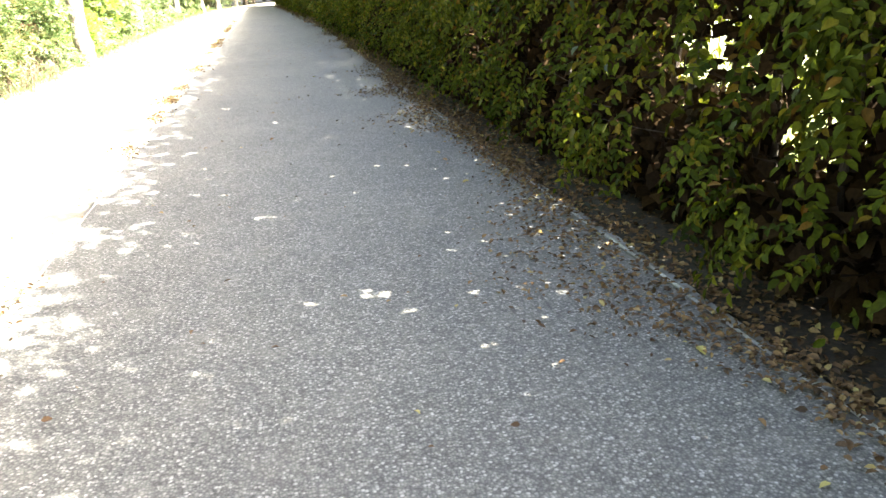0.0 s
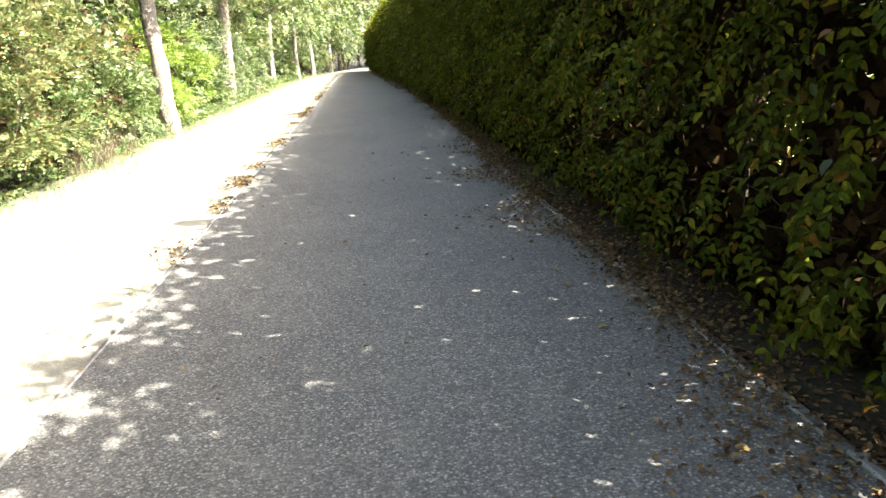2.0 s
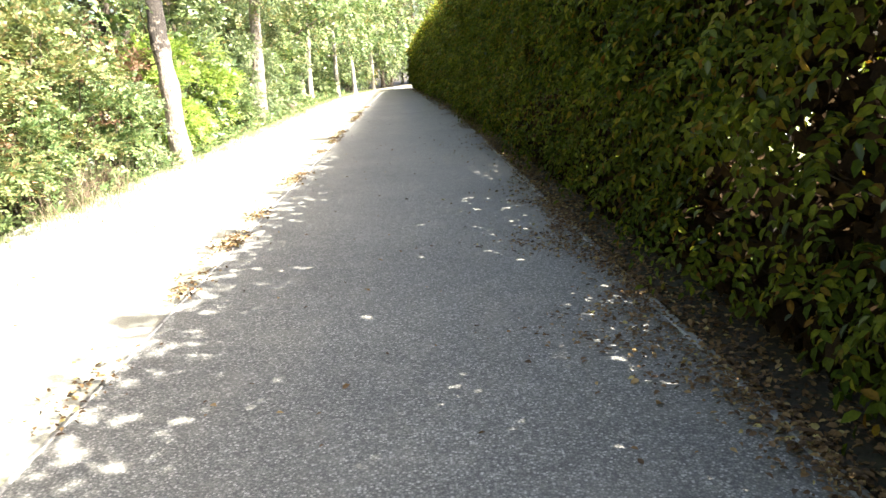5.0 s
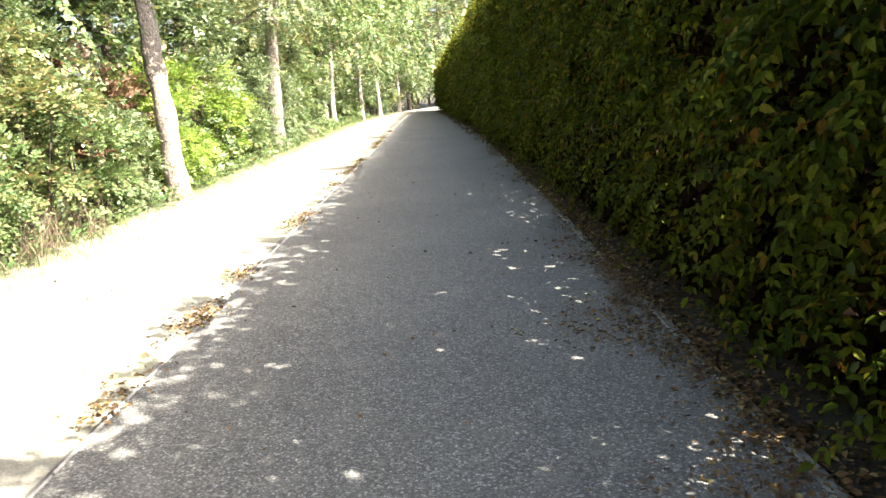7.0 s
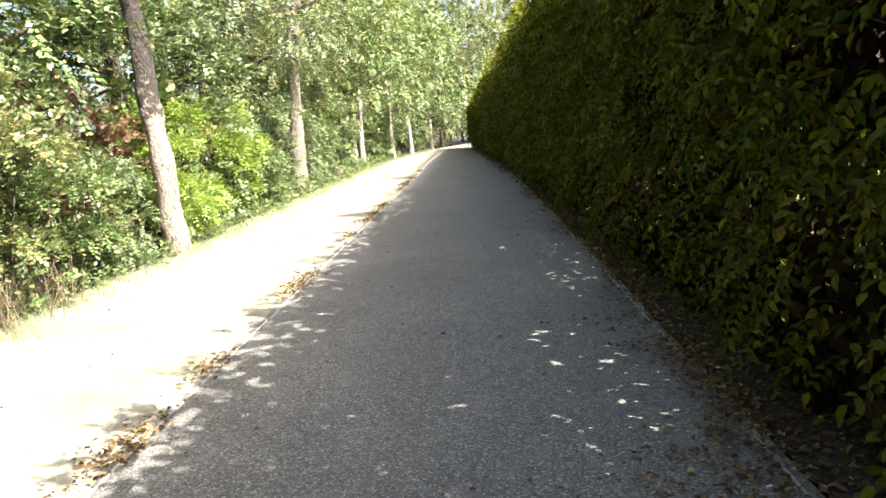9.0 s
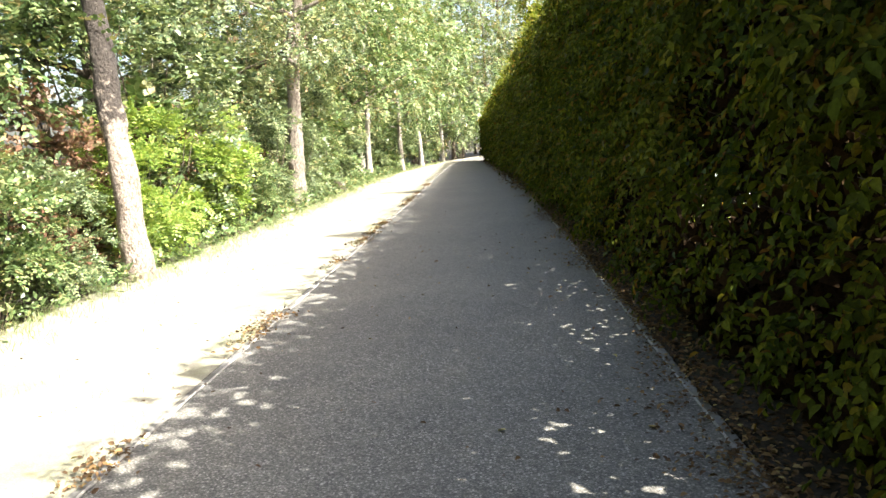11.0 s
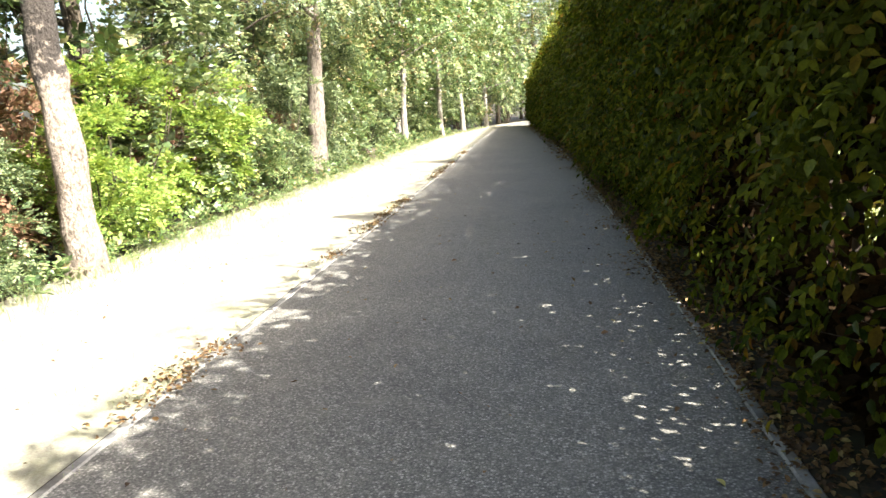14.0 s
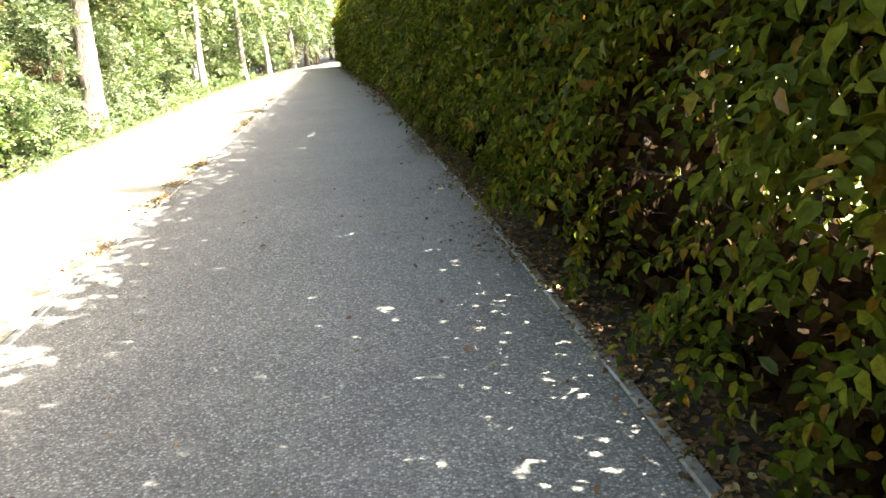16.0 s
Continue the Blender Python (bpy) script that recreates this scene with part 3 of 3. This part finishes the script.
# ---- woodland plants ----
def bush(name, label, radius, height, mat, n_fronds, n_leaf, frond, leaf, shape=PLAIN, stem_mat=DARKBARK, n_stem=6):
    """A shrub: a handful of stems and sprays of leaves in uneven lobes, open in between."""
    thing = tagged(new(name), label, "bush", "undergrowth")
    for i in range(n_stem):
        a = 2 * math.pi * i / n_stem + rng.uniform(-0.4, 0.4)
        r = radius * rng.uniform(0.25, 0.75)
        bm = bmesh.new()
        pts = bent((0.12 * math.cos(a), 0.12 * math.sin(a), -0.1), (r * math.cos(a), r * math.sin(a), height * rng.uniform(0.6, 0.9)), 6, 0.12, i * 3.3 + radius)
        tube(bm, pts, [0.026, 0.022, 0.018, 0.014, 0.009, 0.004], 6)
        part("stem", bm, stem_mat, thing)
    lobes = 16
    c = balls(lobes) * np.array([radius * 0.62, radius * 0.62, height * 0.40]) + np.array([0, 0, height * 0.52])
    c[: lobes // 5, 2] = rng.uniform(0.15, 0.45, lobes // 5) * height * 0.6
    size = rng.uniform(0.20, 0.44, lobes) * min(radius, height * 0.6)
    which = rng.integers(0, lobes, n_fronds)
    d = balls(n_fronds)
    d[:, 2] = np.abs(d[:, 2]) * 0.8 + d[:, 2] * 0.2
    at = c[which] + d * (size[which] * rng.uniform(0.35, 1.0, n_fronds) ** 0.6)[:, None]
    at[:, 2] = np.maximum(at[:, 2], 0.06)
    leaves("foliage", *fronds(at, unit(d + unit(at - np.array([0, 0, height * 0.3])) * 0.5), n_leaf, frond, leaf * 0.84), mat, thing, shape, "", 1.3)
    return thing


def tree(name, label, height, trunk_r, crown_from, crown_r, mat, bark, n_fronds, n_leaf, frond, leaf, lean=(0, 0), seed=1.0, gnarl=0.0):
    """A tree: lumpy tapered trunk, limbs, and a ragged crown of many leaf sprays on the limbs' ends."""
    thing = tagged(new(name), label, "tree", "woodland trees")
    pts = [Vector((lean[0] * u ** 1.5, lean[1] * u ** 1.5, -0.15 + u * (height * 0.8 + 0.15))) + Vector((noise.noise((seed, u * 4, 0)), noise.noise((seed, u * 4, 5)), 0)) * 0.2 * min(1, u * 2) for u in np.linspace(0, 1, 15)]
    radii = [trunk_r * (1.0 - 0.75 * u) * (1 + 0.55 * math.exp(-u * height / 0.35)) for u in np.linspace(0, 1, 15)]
    pts.insert(1, pts[0].lerp(pts[1], 0.35)); radii.insert(1, trunk_r * 1.16)
    bm = bmesh.new()
    if gnarl:
        many = np.linspace(0, len(pts) - 1, 90)
        line = np.array([tuple(p) for p in pts])
        fine = [Vector([np.interp(v, range(len(pts)), line[:, c]) for c in range(3)]) for v in many]
        tube(bm, fine, [float(np.interp(v, range(len(pts)), radii)) for v in many], 28)
        for v in bm.verts:
            q = Vector((v.co.x, v.co.y, v.co.z * 0.7))
            swell = noise.noise(q * 2.6 + Vector((seed, 0, 0))) * 0.9 + noise.noise(q * 7.0) * 0.45 + noise.noise(q * 17.0) * 0.18
            axis = Vector([np.interp(v.co.z, line[:, 2], line[:, c]) for c in range(2)] + [v.co.z])
            v.co += (v.co - axis).normalized() * swell * gnarl
    else:
        tube(bm, pts, radii, 16, 0.22, seed)
    part("trunk", bm, bark, thing, "rough-barked trunk")
    tips = []
    n_limb = 12
    for i in range(n_limb):
        u = crown_from / (height * 0.8) + (1 - crown_from / (height * 0.8)) * (i + 0.3) / n_limb
        u = min(u, 0.98)
        k = int(u * 14)
        a = i * 2.4 + seed
        start = pts[k + 1]
        reach = crown_r * rng.uniform(0.6, 1.0) * (1.1 - 0.5 * u)
        end = start + Vector((math.cos(a) * reach, math.sin(a) * reach, reach * rng.uniform(0.15, 0.7)))
        limb = bent(start, end, 6, 0.3, i + seed)
        bm = bmesh.new()
        r0 = max(0.02, radii[k + 1] * 0.5)
        tube(bm, limb, [r0 * (1 - 0.17 * j) for j in range(6)], 7, 0.15, i)
        part("limb", bm, bark, thing)
        tips += [limb[3], limb[4], limb[5], end + Vector((0, 0, 0.5))]
    tips += [pts[-1], pts[-1] + Vector((0, 0, height * 0.12)), pts[-2]]
    tips = np.array([tuple(p) for p in tips])
    which = rng.integers(0, len(tips), n_fronds)
    d = balls(n_fronds)
    spread = crown_r * 0.36
    at = tips[which] + d * (spread * rng.uniform(0.2, 1.0, n_fronds) ** 0.5)[:, None] * np.array([1, 1, 0.75])
    leaves("crown", *fronds(at, d, n_leaf, frond, leaf * 0.82, 0.5), mat, thing, PLAIN, "", 1.3)
    return thing


def put(thing, x, y, turn=0.0, scale=1.0, z=0.0):
    thing.matrix_basis = pose(x, y, z, 0, 0, turn) @ Matrix.Scale(scale, 4)
    return thing


def again(thing, x, y, turn, scale, z=0.0):
    ob = copy_thing(thing, Matrix())
    ob.matrix_basis = pose(x, y, z, 0, 0, turn) @ Matrix.Scale(scale, 4)
    return ob


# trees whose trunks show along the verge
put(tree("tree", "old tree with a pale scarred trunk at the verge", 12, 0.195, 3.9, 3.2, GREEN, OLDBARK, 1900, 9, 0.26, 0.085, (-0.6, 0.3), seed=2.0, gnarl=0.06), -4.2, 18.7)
put(tree("tree", "pale-barked tree beside the verge", 13, 0.235, 4.2, 3.2, GREY, BARK, 1800, 9, 0.28, 0.10, (1.3, 0.0), seed=5.0, gnarl=0.06), -4.85, 29.9)
slim = put(tree("tree", "slim pale-trunked tree at the wood's edge", 10.5, 0.14, 2.6, 2.6, GREEN, SLIMBARK, 1300, 9, 0.34, 0.16, (0.4, 0.2), seed=8.0), -4.7, 42.4)
for x, y, turn, s in ((-3.98, 49, 80, 1.0), (-3.42, 54.8, 160, 1.05), (-2.5, 61.3, 250, 1.05), (-5.6, 46, 40, 1.1), (-4.9, 57.5, 300, 1.1)):
    again(slim, x, y, turn, s)

# taller trees that close the wood
extra = []
backs = [
    tree("tree", "tall woodland tree with mid-green leaves", 14, 0.18, 2.2, 4.0, GREEN, DARKBARK, 2600, 9, 0.30, 0.105, seed=11.0),
    tree("tree", "tall woodland tree with grey-green leaves", 15, 0.20, 2.6, 4.2, GREY, DARKBARK, 2500, 9, 0.32, 0.112, seed=14.0),
    tree("tree", "woodland tree with leaves turning yellow", 12, 0.16, 1.8, 3.6, AUTUMN, DARKBARK, 2400, 9, 0.30, 0.11, seed=17.0),
]
put(backs[0], -7.9, 14.5), put(backs[1], -7.2, 24.0), put(backs[2], -6.6, 37.0)
for x, y, k, s in ((-6.1, 22.4, 4, 0.9), (-5.9, 19.2, 4, 0.9), (-5.3, 15.6, 3, 0.9), (-5.0, 12.0, 3, 0.8), (-6.4, 36.2, 3, 1.4), (-6.2, 22.9, 2, 1.5), (-6.2, 13.6, 4, 1.3), (-6.6, 33.5, 3, 1.5)):
    extra.append((x, y, k, s))
spots = [(-9.0, -3), (-8.0, 4), (-8.8, 9.5), (-10.5, 18.5), (-7.4, 19.6), (-10.2, 27), (-7.0, 28.6), (-7.4, 33.0), (-9.8, 37), (-6.8, 41.5), (-9.4, 46), (-6.6, 50.5), (-6.0, 56.0), (-8.8, 55), (-4.6, 62.5), (-7.0, 66),
         (-2.0, 67.5), (0.8, 71.5), (-3.8, 73), (3.6, 77), (-0.5, 79), (7.0, 82)]
far_trees = [
    put(tree("tree", "distant woodland tree with green leaves", 14, 0.18, 2.2, 4.0, GREEN, DARKBARK, 920, 9, 0.44, 0.19, seed=21.0), -8.6, 50.0),
    put(tree("tree", "distant woodland tree with grey-green leaves", 14, 0.18, 2.0, 4.0, GREY, DARKBARK, 920, 9, 0.44, 0.19, seed=24.0), -5.4, 60.0),
    put(tree("tree", "distant woodland tree with yellowing leaves", 13, 0.17, 1.8, 3.8, AUTUMN, DARKBARK, 920, 9, 0.44, 0.18, seed=27.0), -6.0, 45.2),
]
for i, (x, y) in enumerate(spots):
    again(backs[(i * 2 + i // 3) % 3] if 6 < y < 36 and x > -8.2 else far_trees[i % 3], x, y, i * 67 % 360, 0.85 + 0.3 * ((i * 37) % 10) / 10)

# the ones at negative y are unseen, added behind the start to block skylight
for i, (x, y, s) in enumerate(((-7.5, -9, 1.1), (-8.5, -16, 1.2), (-7.0, -23, 1.1), (-8.0, -31, 1.3), (-3.0, -44, 1.3), (3.5, -46, 1.2), (-4.4, 65.0, 1.35), (-1.6, 70.5, 1.45), (2.2, 75.5, 1.5), (-6.2, 58.5, 1.4), (6.0, 80.0, 1.5))):
    again(far_trees[i % 3], x, y, i * 101 % 360, s)

# undergrowth
kinds = [
    bush("bush", "dense green shrub at the wood's edge", 1.5, 2.8, GREEN, 1200, 9, 0.23, 0.09),
    bush("bush", "bright lime-green sunlit shrub", 1.35, 2.4, LIME, 1400, 9, 0.24, 0.088),
    bush("bush", "grey-green shrub with small leaves", 1.6, 3.4, GREY, 1250, 9, 0.23, 0.09),
    bush("bush", "shrub with yellowing leaves", 1.5, 3.2, AUTUMN, 1150, 9, 0.23, 0.09),
    bush("bush", "russet-leaved shrub in the undergrowth", 1.2, 2.4, RUSSET, 800, 9, 0.24, 0.10),
]
first = [(-5.6, 12.4), (-5.35, 21.6), (-6.3, 16.4), (-5.6, 14.8), (-6.4, 20.2)]
for b, (x, y) in zip(kinds, first):
    put(b, x, y)
put(kinds[4], -6.5, 19.6, 0, 1.3)
rows = [(-5.6, -2.0, 0, 1.2), (-5.6, 1.5, 2, 1.2), (-5.6, 4.4, 3, 1.2), (-5.5, 7.2, 2, 1.2), (-5.6, 9.9, 3, 1.1), (-7.4, 11.5, 2, 1.6), (-7.6, 8.0, 0, 1.7), (-5.0, 13.6, 0, 0.6), (-5.1, 16.4, 0, 0.72), (-5.0, 17.6, 2, 0.5),
        (-7.6, 17.8, 3, 1.6), (-5.1, 20.0, 1, 0.75), (-5.7, 23.8, 1, 1.05), (-5.2, 25.2, 0, 0.7), (-7.3, 22.0, 0, 1.5), (-6.6, 26.0, 4, 1.3), (-5.3, 27.4, 2, 0.8), (-6.0, 29.3, 4, 0.8), (-5.75, 28.4, 2, 0.7), (-5.5, 31.2, 2, 0.75), (-5.9, 32.0, 2, 1.15),
        (-7.4, 30.6, 2, 1.7), (-5.6, 34.6, 0, 0.95), (-5.5, 37.4, 3, 1.0), (-5.7, 40.0, 0, 1.1), (-5.5, 43.5, 3, 1.05), (-7.4, 39.2, 2, 1.7), (-5.3, 46.6, 2, 1.05), (-5.1, 50.0, 0, 1.05), (-4.7, 53.2, 2, 1.05), (-4.4, 56.8, 0, 1.1),
        (-3.7, 60.2, 2, 1.1), (-2.6, 64.0, 0, 1.2), (-0.9, 68.0, 2, 1.2), (1.6, 72.2, 0, 1.4), (-7.2, 44.0, 0, 1.6), (-6.6, 53.5, 2, 1.6), (4.5, 77.5, 2, 1.6)]
far_bushes = [
    put(bush("bush", "distant green shrub at the wood's edge", 1.5, 2.9, GREEN, 520, 9, 0.30, 0.15), -5.2, 48.3),
    put(bush("bush", "distant grey-green shrub at the wood's edge", 1.6, 3.3, GREY, 560, 9, 0.30, 0.14), -4.9, 51.6),
]
for i, (x, y, k, s) in enumerate(rows + extra):
    again(far_bushes[i % 2] if y > 36 or y < 5 or x < -7.1 else kinds[k], x + (-0.55 if y > 38 else 0.3 if x > -6 and y < 33 else 0.0), y, i * 73 % 360, s)

# tree stump by the verge
stump = tagged(new("tree_stump"), "weathered brown tree stump at the verge", "stump")
bm = bmesh.new()
tube(bm, [(0, 0, -0.05), (0, 0, 0.1), (0.01, 0, 0.35), (0.02, 0.01, 0.5)], [0.36, 0.28, 0.25, 0.24], 16, 0.3, 3)
part("trunk", bm, DARKBARK, stump)
put(stump, -4.5, 34.3, 0, 0.8)

# ---- grass, stalks and fallen leaves ----
def clumpy(y):
    return 0.5 + 0.5 * math.sin(y * 1.9 + 1.7 * math.sin(y * 0.63))


def tufts(name, n, ys, xf, height, mat, label, category, wide=1.0):
    y = rng.uniform(*ys, n)
    x = np.array([xf(v) for v in y])
    centre = np.stack([x, y, np.zeros(n)], 1)
    k = 6
    at = np.repeat(centre, k, 0) + rng.normal(size=(n * k, 3)) * np.array([0.05, 0.05, 0])
    along = rng.normal(size=(n * k, 3)) * np.array([0.4, 0.4, 0.1]) + np.array([0, 0, 1.0])
    ob = leaves(name, at, along, rng.normal(size=(n * k, 3)), height * rng.uniform(0.5, 1.3, n * k), mat, None, BLADE, label, wide)
    return tagged(ob, label, category, kind="stuff")


tufts("grass", 2600, (2, 60), lambda y: wood_l(y) - 0.05 + rng.normal(0, 0.22), 0.13, GRASSB, "green and straw-coloured grass along the wood's edge", "grass")
tufts("grass", 2700, (2, 40), lambda y: wood_l(y) + abs(rng.normal(0, 0.85)), 0.05, GRASSB, "sparse short grass on the gravel verge", "grass")
tufts("grass", 700, (2, 45), lambda y: kerb_l(y) - 0.06 - abs(rng.normal(0, 0.1)) - (0.0 if rng.uniform() < clumpy(y * 1.7 + 2) ** 2 else rng.uniform(1.2, 2.4)), 0.06, GRASSB, "short tufts of grass along the kerb", "grass")
tufts("dry_stalks", 120, (13.0, 15.8), lambda y: wood_l(y) - 0.4 + rng.normal(0, 0.2), 0.5, STRAW, "dead brown stalks at the wood's edge", "weeds", 0.4)


n_herb = 2600
hy = rng.uniform(3, 52, n_herb)
hx = np.array([wood_l(v) for v in hy]) - 0.15 - np.abs(rng.normal(0, 0.55, n_herb))
hz = rng.uniform(0.03, 0.5, n_herb) * np.clip((np.array([wood_l(v) for v in hy]) - hx) * 1.6, 0.15, 1)
d = balls(n_herb) * 0.6 + np.array([0.5, 0, 0.5])
herbs = leaves("low_herbs", *fronds(np.stack([hx, hy, hz], 1), unit(d), 7, 0.18, 0.085, 0.2), GREEN, None, PLAIN)
tagged(herbs, "low leafy green plants along the wood's edge", "plants", kind="stuff")


def litter_at(n, ys, xf):
    y = rng.uniform(*ys, n)
    at = np.stack([np.array([xf(v) for v in y]), y, 0.016 + rng.uniform(0, 0.02, n)], 1)
    along = rng.normal(size=(n, 3)) * np.array([1, 1, 0.18])
    return at, along, rng.normal(size=(n, 3)) * 0.35 + np.array([0, 0, 1.0])


for n, ys, xf, size, label in (
    (11000, (0, 30), lambda y: kerb_r(y) + 0.06 + abs(rng.normal(0, 0.3)), 0.042, "brown fallen leaves under the hedge"),
    (7500, (0, 12.5), lambda y: kerb_r(y) + 0.09 - abs(rng.normal(0, 0.12 + 0.3 * clumpy(y) ** 2)), 0.034, "brown fallen leaves along the path's edge"),
    (3000, (12.5, 30), lambda y: kerb_r(y) + 0.1 - abs(rng.normal(0, 0.05 + 0.2 * clumpy(y) ** 3)), 0.034, "brown fallen leaves along the path's edge"),
    (1500, (30, 58), lambda y: kerb_r(y) + rng.normal(0.1, 0.2), 0.09, "brown fallen leaves along the path's edge"),
    (500, (0, 30), lambda y: rng.uniform(kerb_l(y) - 2.2, kerb_r(y)), 0.035, "scattered dry leaves on the path"),
):
    ob = leaves("fallen_leaves", *litter_at(n, ys, xf), size * rng.uniform(0.5, 1.3, n), DRY, None, FINE, label, 1.15)
    tagged(ob, label, "leaves", kind="stuff")

n_drift = 34
drift_y = np.sort(rng.uniform(1.5, 36.0, n_drift))
drift_n = rng.integers(40, 150, n_drift)
drift_long = rng.uniform(0.10, 0.34, n_drift)
y = np.repeat(drift_y, drift_n) + rng.normal(size=drift_n.sum()) * np.repeat(drift_long, drift_n)
x = np.array([kerb_l(v) for v in y]) - 0.07 + rng.normal(size=len(y)) * np.repeat(rng.uniform(0.04, 0.10, n_drift), drift_n)
at = np.stack([x, y, 0.014 + rng.uniform(0, 0.03, len(y))], 1)
drifts = leaves("fallen_leaves", at, rng.normal(size=at.shape) * np.array([1, 1, 0.3]), rng.normal(size=at.shape) * 0.45 + np.array([0, 0, 1.0]), 0.036 * rng.uniform(0.5, 1.3, len(y)), DRY, None, FINE, "", 1.15)
tagged(drifts, "dry brown leaves drifted in heaps along the kerb", "leaves", kind="stuff")

# ---- kerb stones ----
def kerb_mesh():
    """A flush edging stone whose arris on the path's side is worn pale."""
    bm = bmesh.new()
    bmesh.ops.create_cube(bm, size=1, matrix=Matrix.Diagonal((0.065, 0.993, 0.2, 1)))
    bmesh.ops.bevel(bm, geom=bm.edges[:], offset=0.010, segments=1, affect="EDGES")
    for f in bm.faces:
        c = f.calc_center_median()
        f.material_index = 1 if c.x < -0.022 and c.z > 0.09 and abs(c.y) < 0.45 else 0
    me = bpy.data.meshes.new("kerb_stone")
    bm.to_mesh(me)
    bm.free()
    me.materials.append(CONCRETE)
    me.materials.append(ARRIS)
    return me


stone = kerb_mesh()
for border, shift, flip in ((kerb_r, 0.04, 0), (kerb_l, -0.04, 180)):
    line = tagged(new("kerb"), "flush weathered concrete edging along the asphalt path", "kerb", kind="structure")
    for i in range(-6, 60):
        y = i + 0.5
        ob = new("kerb_stone", stone)
        slope = math.degrees(math.atan2(border(y - 0.5) - border(y + 0.5), 1.0))
        ob.matrix_basis = pose(border(y) + shift + rng.normal(0, 0.003), y, -0.094 + rng.normal(0, 0.0025) - (0.006 if flip and y < 11.5 else 0.0), 0, rng.normal(0, 0.6), slope + flip)
        ob.parent = line

# ---- single leaves that can be picked out ----
def one_leaf(mat, wide):
    tv, tf = FINE
    me = mesh_np("leaf", tv * np.array([wide, 1, 1]), tf)
    me.materials.append(mat)
    return me


def loose_leaf_material(name, stops, through_light):
    mat, nt, bsdf = shader(name)
    col = ramp(nt, nt.nodes.new("ShaderNodeObjectInfo").outputs["Random"], stops)
    veins = ramp(nt, noise_of(nt, nt.nodes.new("ShaderNodeTexCoord").outputs["Object"], 5, 4), [(0.3, (0.75, 0.75, 0.7)), (0.7, (1.1, 1.1, 1.1))])
    col = mix(nt, 1.0, col, veins, "MULTIPLY")
    nt.links.new(col, bsdf.inputs["Base Color"])
    bsdf.inputs["Roughness"].default_value = 0.5
    trans = nt.nodes.new("ShaderNodeBsdfTranslucent")
    nt.links.new(col, trans.inputs["Color"])
    blend = nt.nodes.new("ShaderNodeMixShader")
    blend.inputs[0].default_value = through_light
    nt.links.new(bsdf.outputs[0], blend.inputs[1])
    nt.links.new(trans.outputs[0], blend.inputs[2])
    nt.links.new(blend.outputs[0], nt.nodes["Material Output"].inputs[0])
    return mat


FALLEN = loose_leaf_material("single_dry_leaf", [(0.0, (0.14, 0.07, 0.025)), (0.5, (0.26, 0.15, 0.05)), (0.8, (0.34, 0.26, 0.07)), (1.0, (0.40, 0.36, 0.10))], 0.1)
SPRIG = loose_leaf_material("single_hedge_leaf", [(0.0, (0.016, 0.03, 0.005)), (0.5, (0.045, 0.066, 0.009)), (0.85, (0.10, 0.11, 0.013)), (1.0, (0.18, 0.08, 0.016))], 0.35)
dry_leaf = one_leaf(FALLEN, 1.2)
for i in range(90):
    y = rng.uniform(1.5, 24)
    x = kerb_r(y) + rng.normal(-0.12, 0.22) if i % 9 else rng.uniform(kerb_l(y), kerb_r(y))
    ob = new("fallen_leaf", dry_leaf)
    ob.matrix_basis = pose(x, y, 0.014, rng.normal(0, 10), rng.normal(0, 10), rng.uniform(0, 360)) @ Matrix.Scale(rng.uniform(0.035, 0.065), 4)
    tagged(ob, "single dry yellow-brown leaf lying on the path", "leaf", "fallen leaves")
hedge_leaf = one_leaf(SPRIG, 0.95)
for i in range(280):
    y = rng.uniform(13.2, 19.0) if i % 2 else rng.uniform(2.0, 9.0)
    z = rng.uniform(0.3, 2.7)
    ob = new("leaf", hedge_leaf)
    x = kerb_r(y) + float(face_x(np.array([y]), np.array([z]))[0]) - rng.uniform(0.0, 0.09)
    ob.matrix_basis = pose(x, y, z, rng.normal(-65, 25), rng.normal(0, 25), 90 + rng.normal(0, 40)) @ Matrix.Scale(rng.uniform(0.045, 0.075), 4)
    ob.parent = hedge
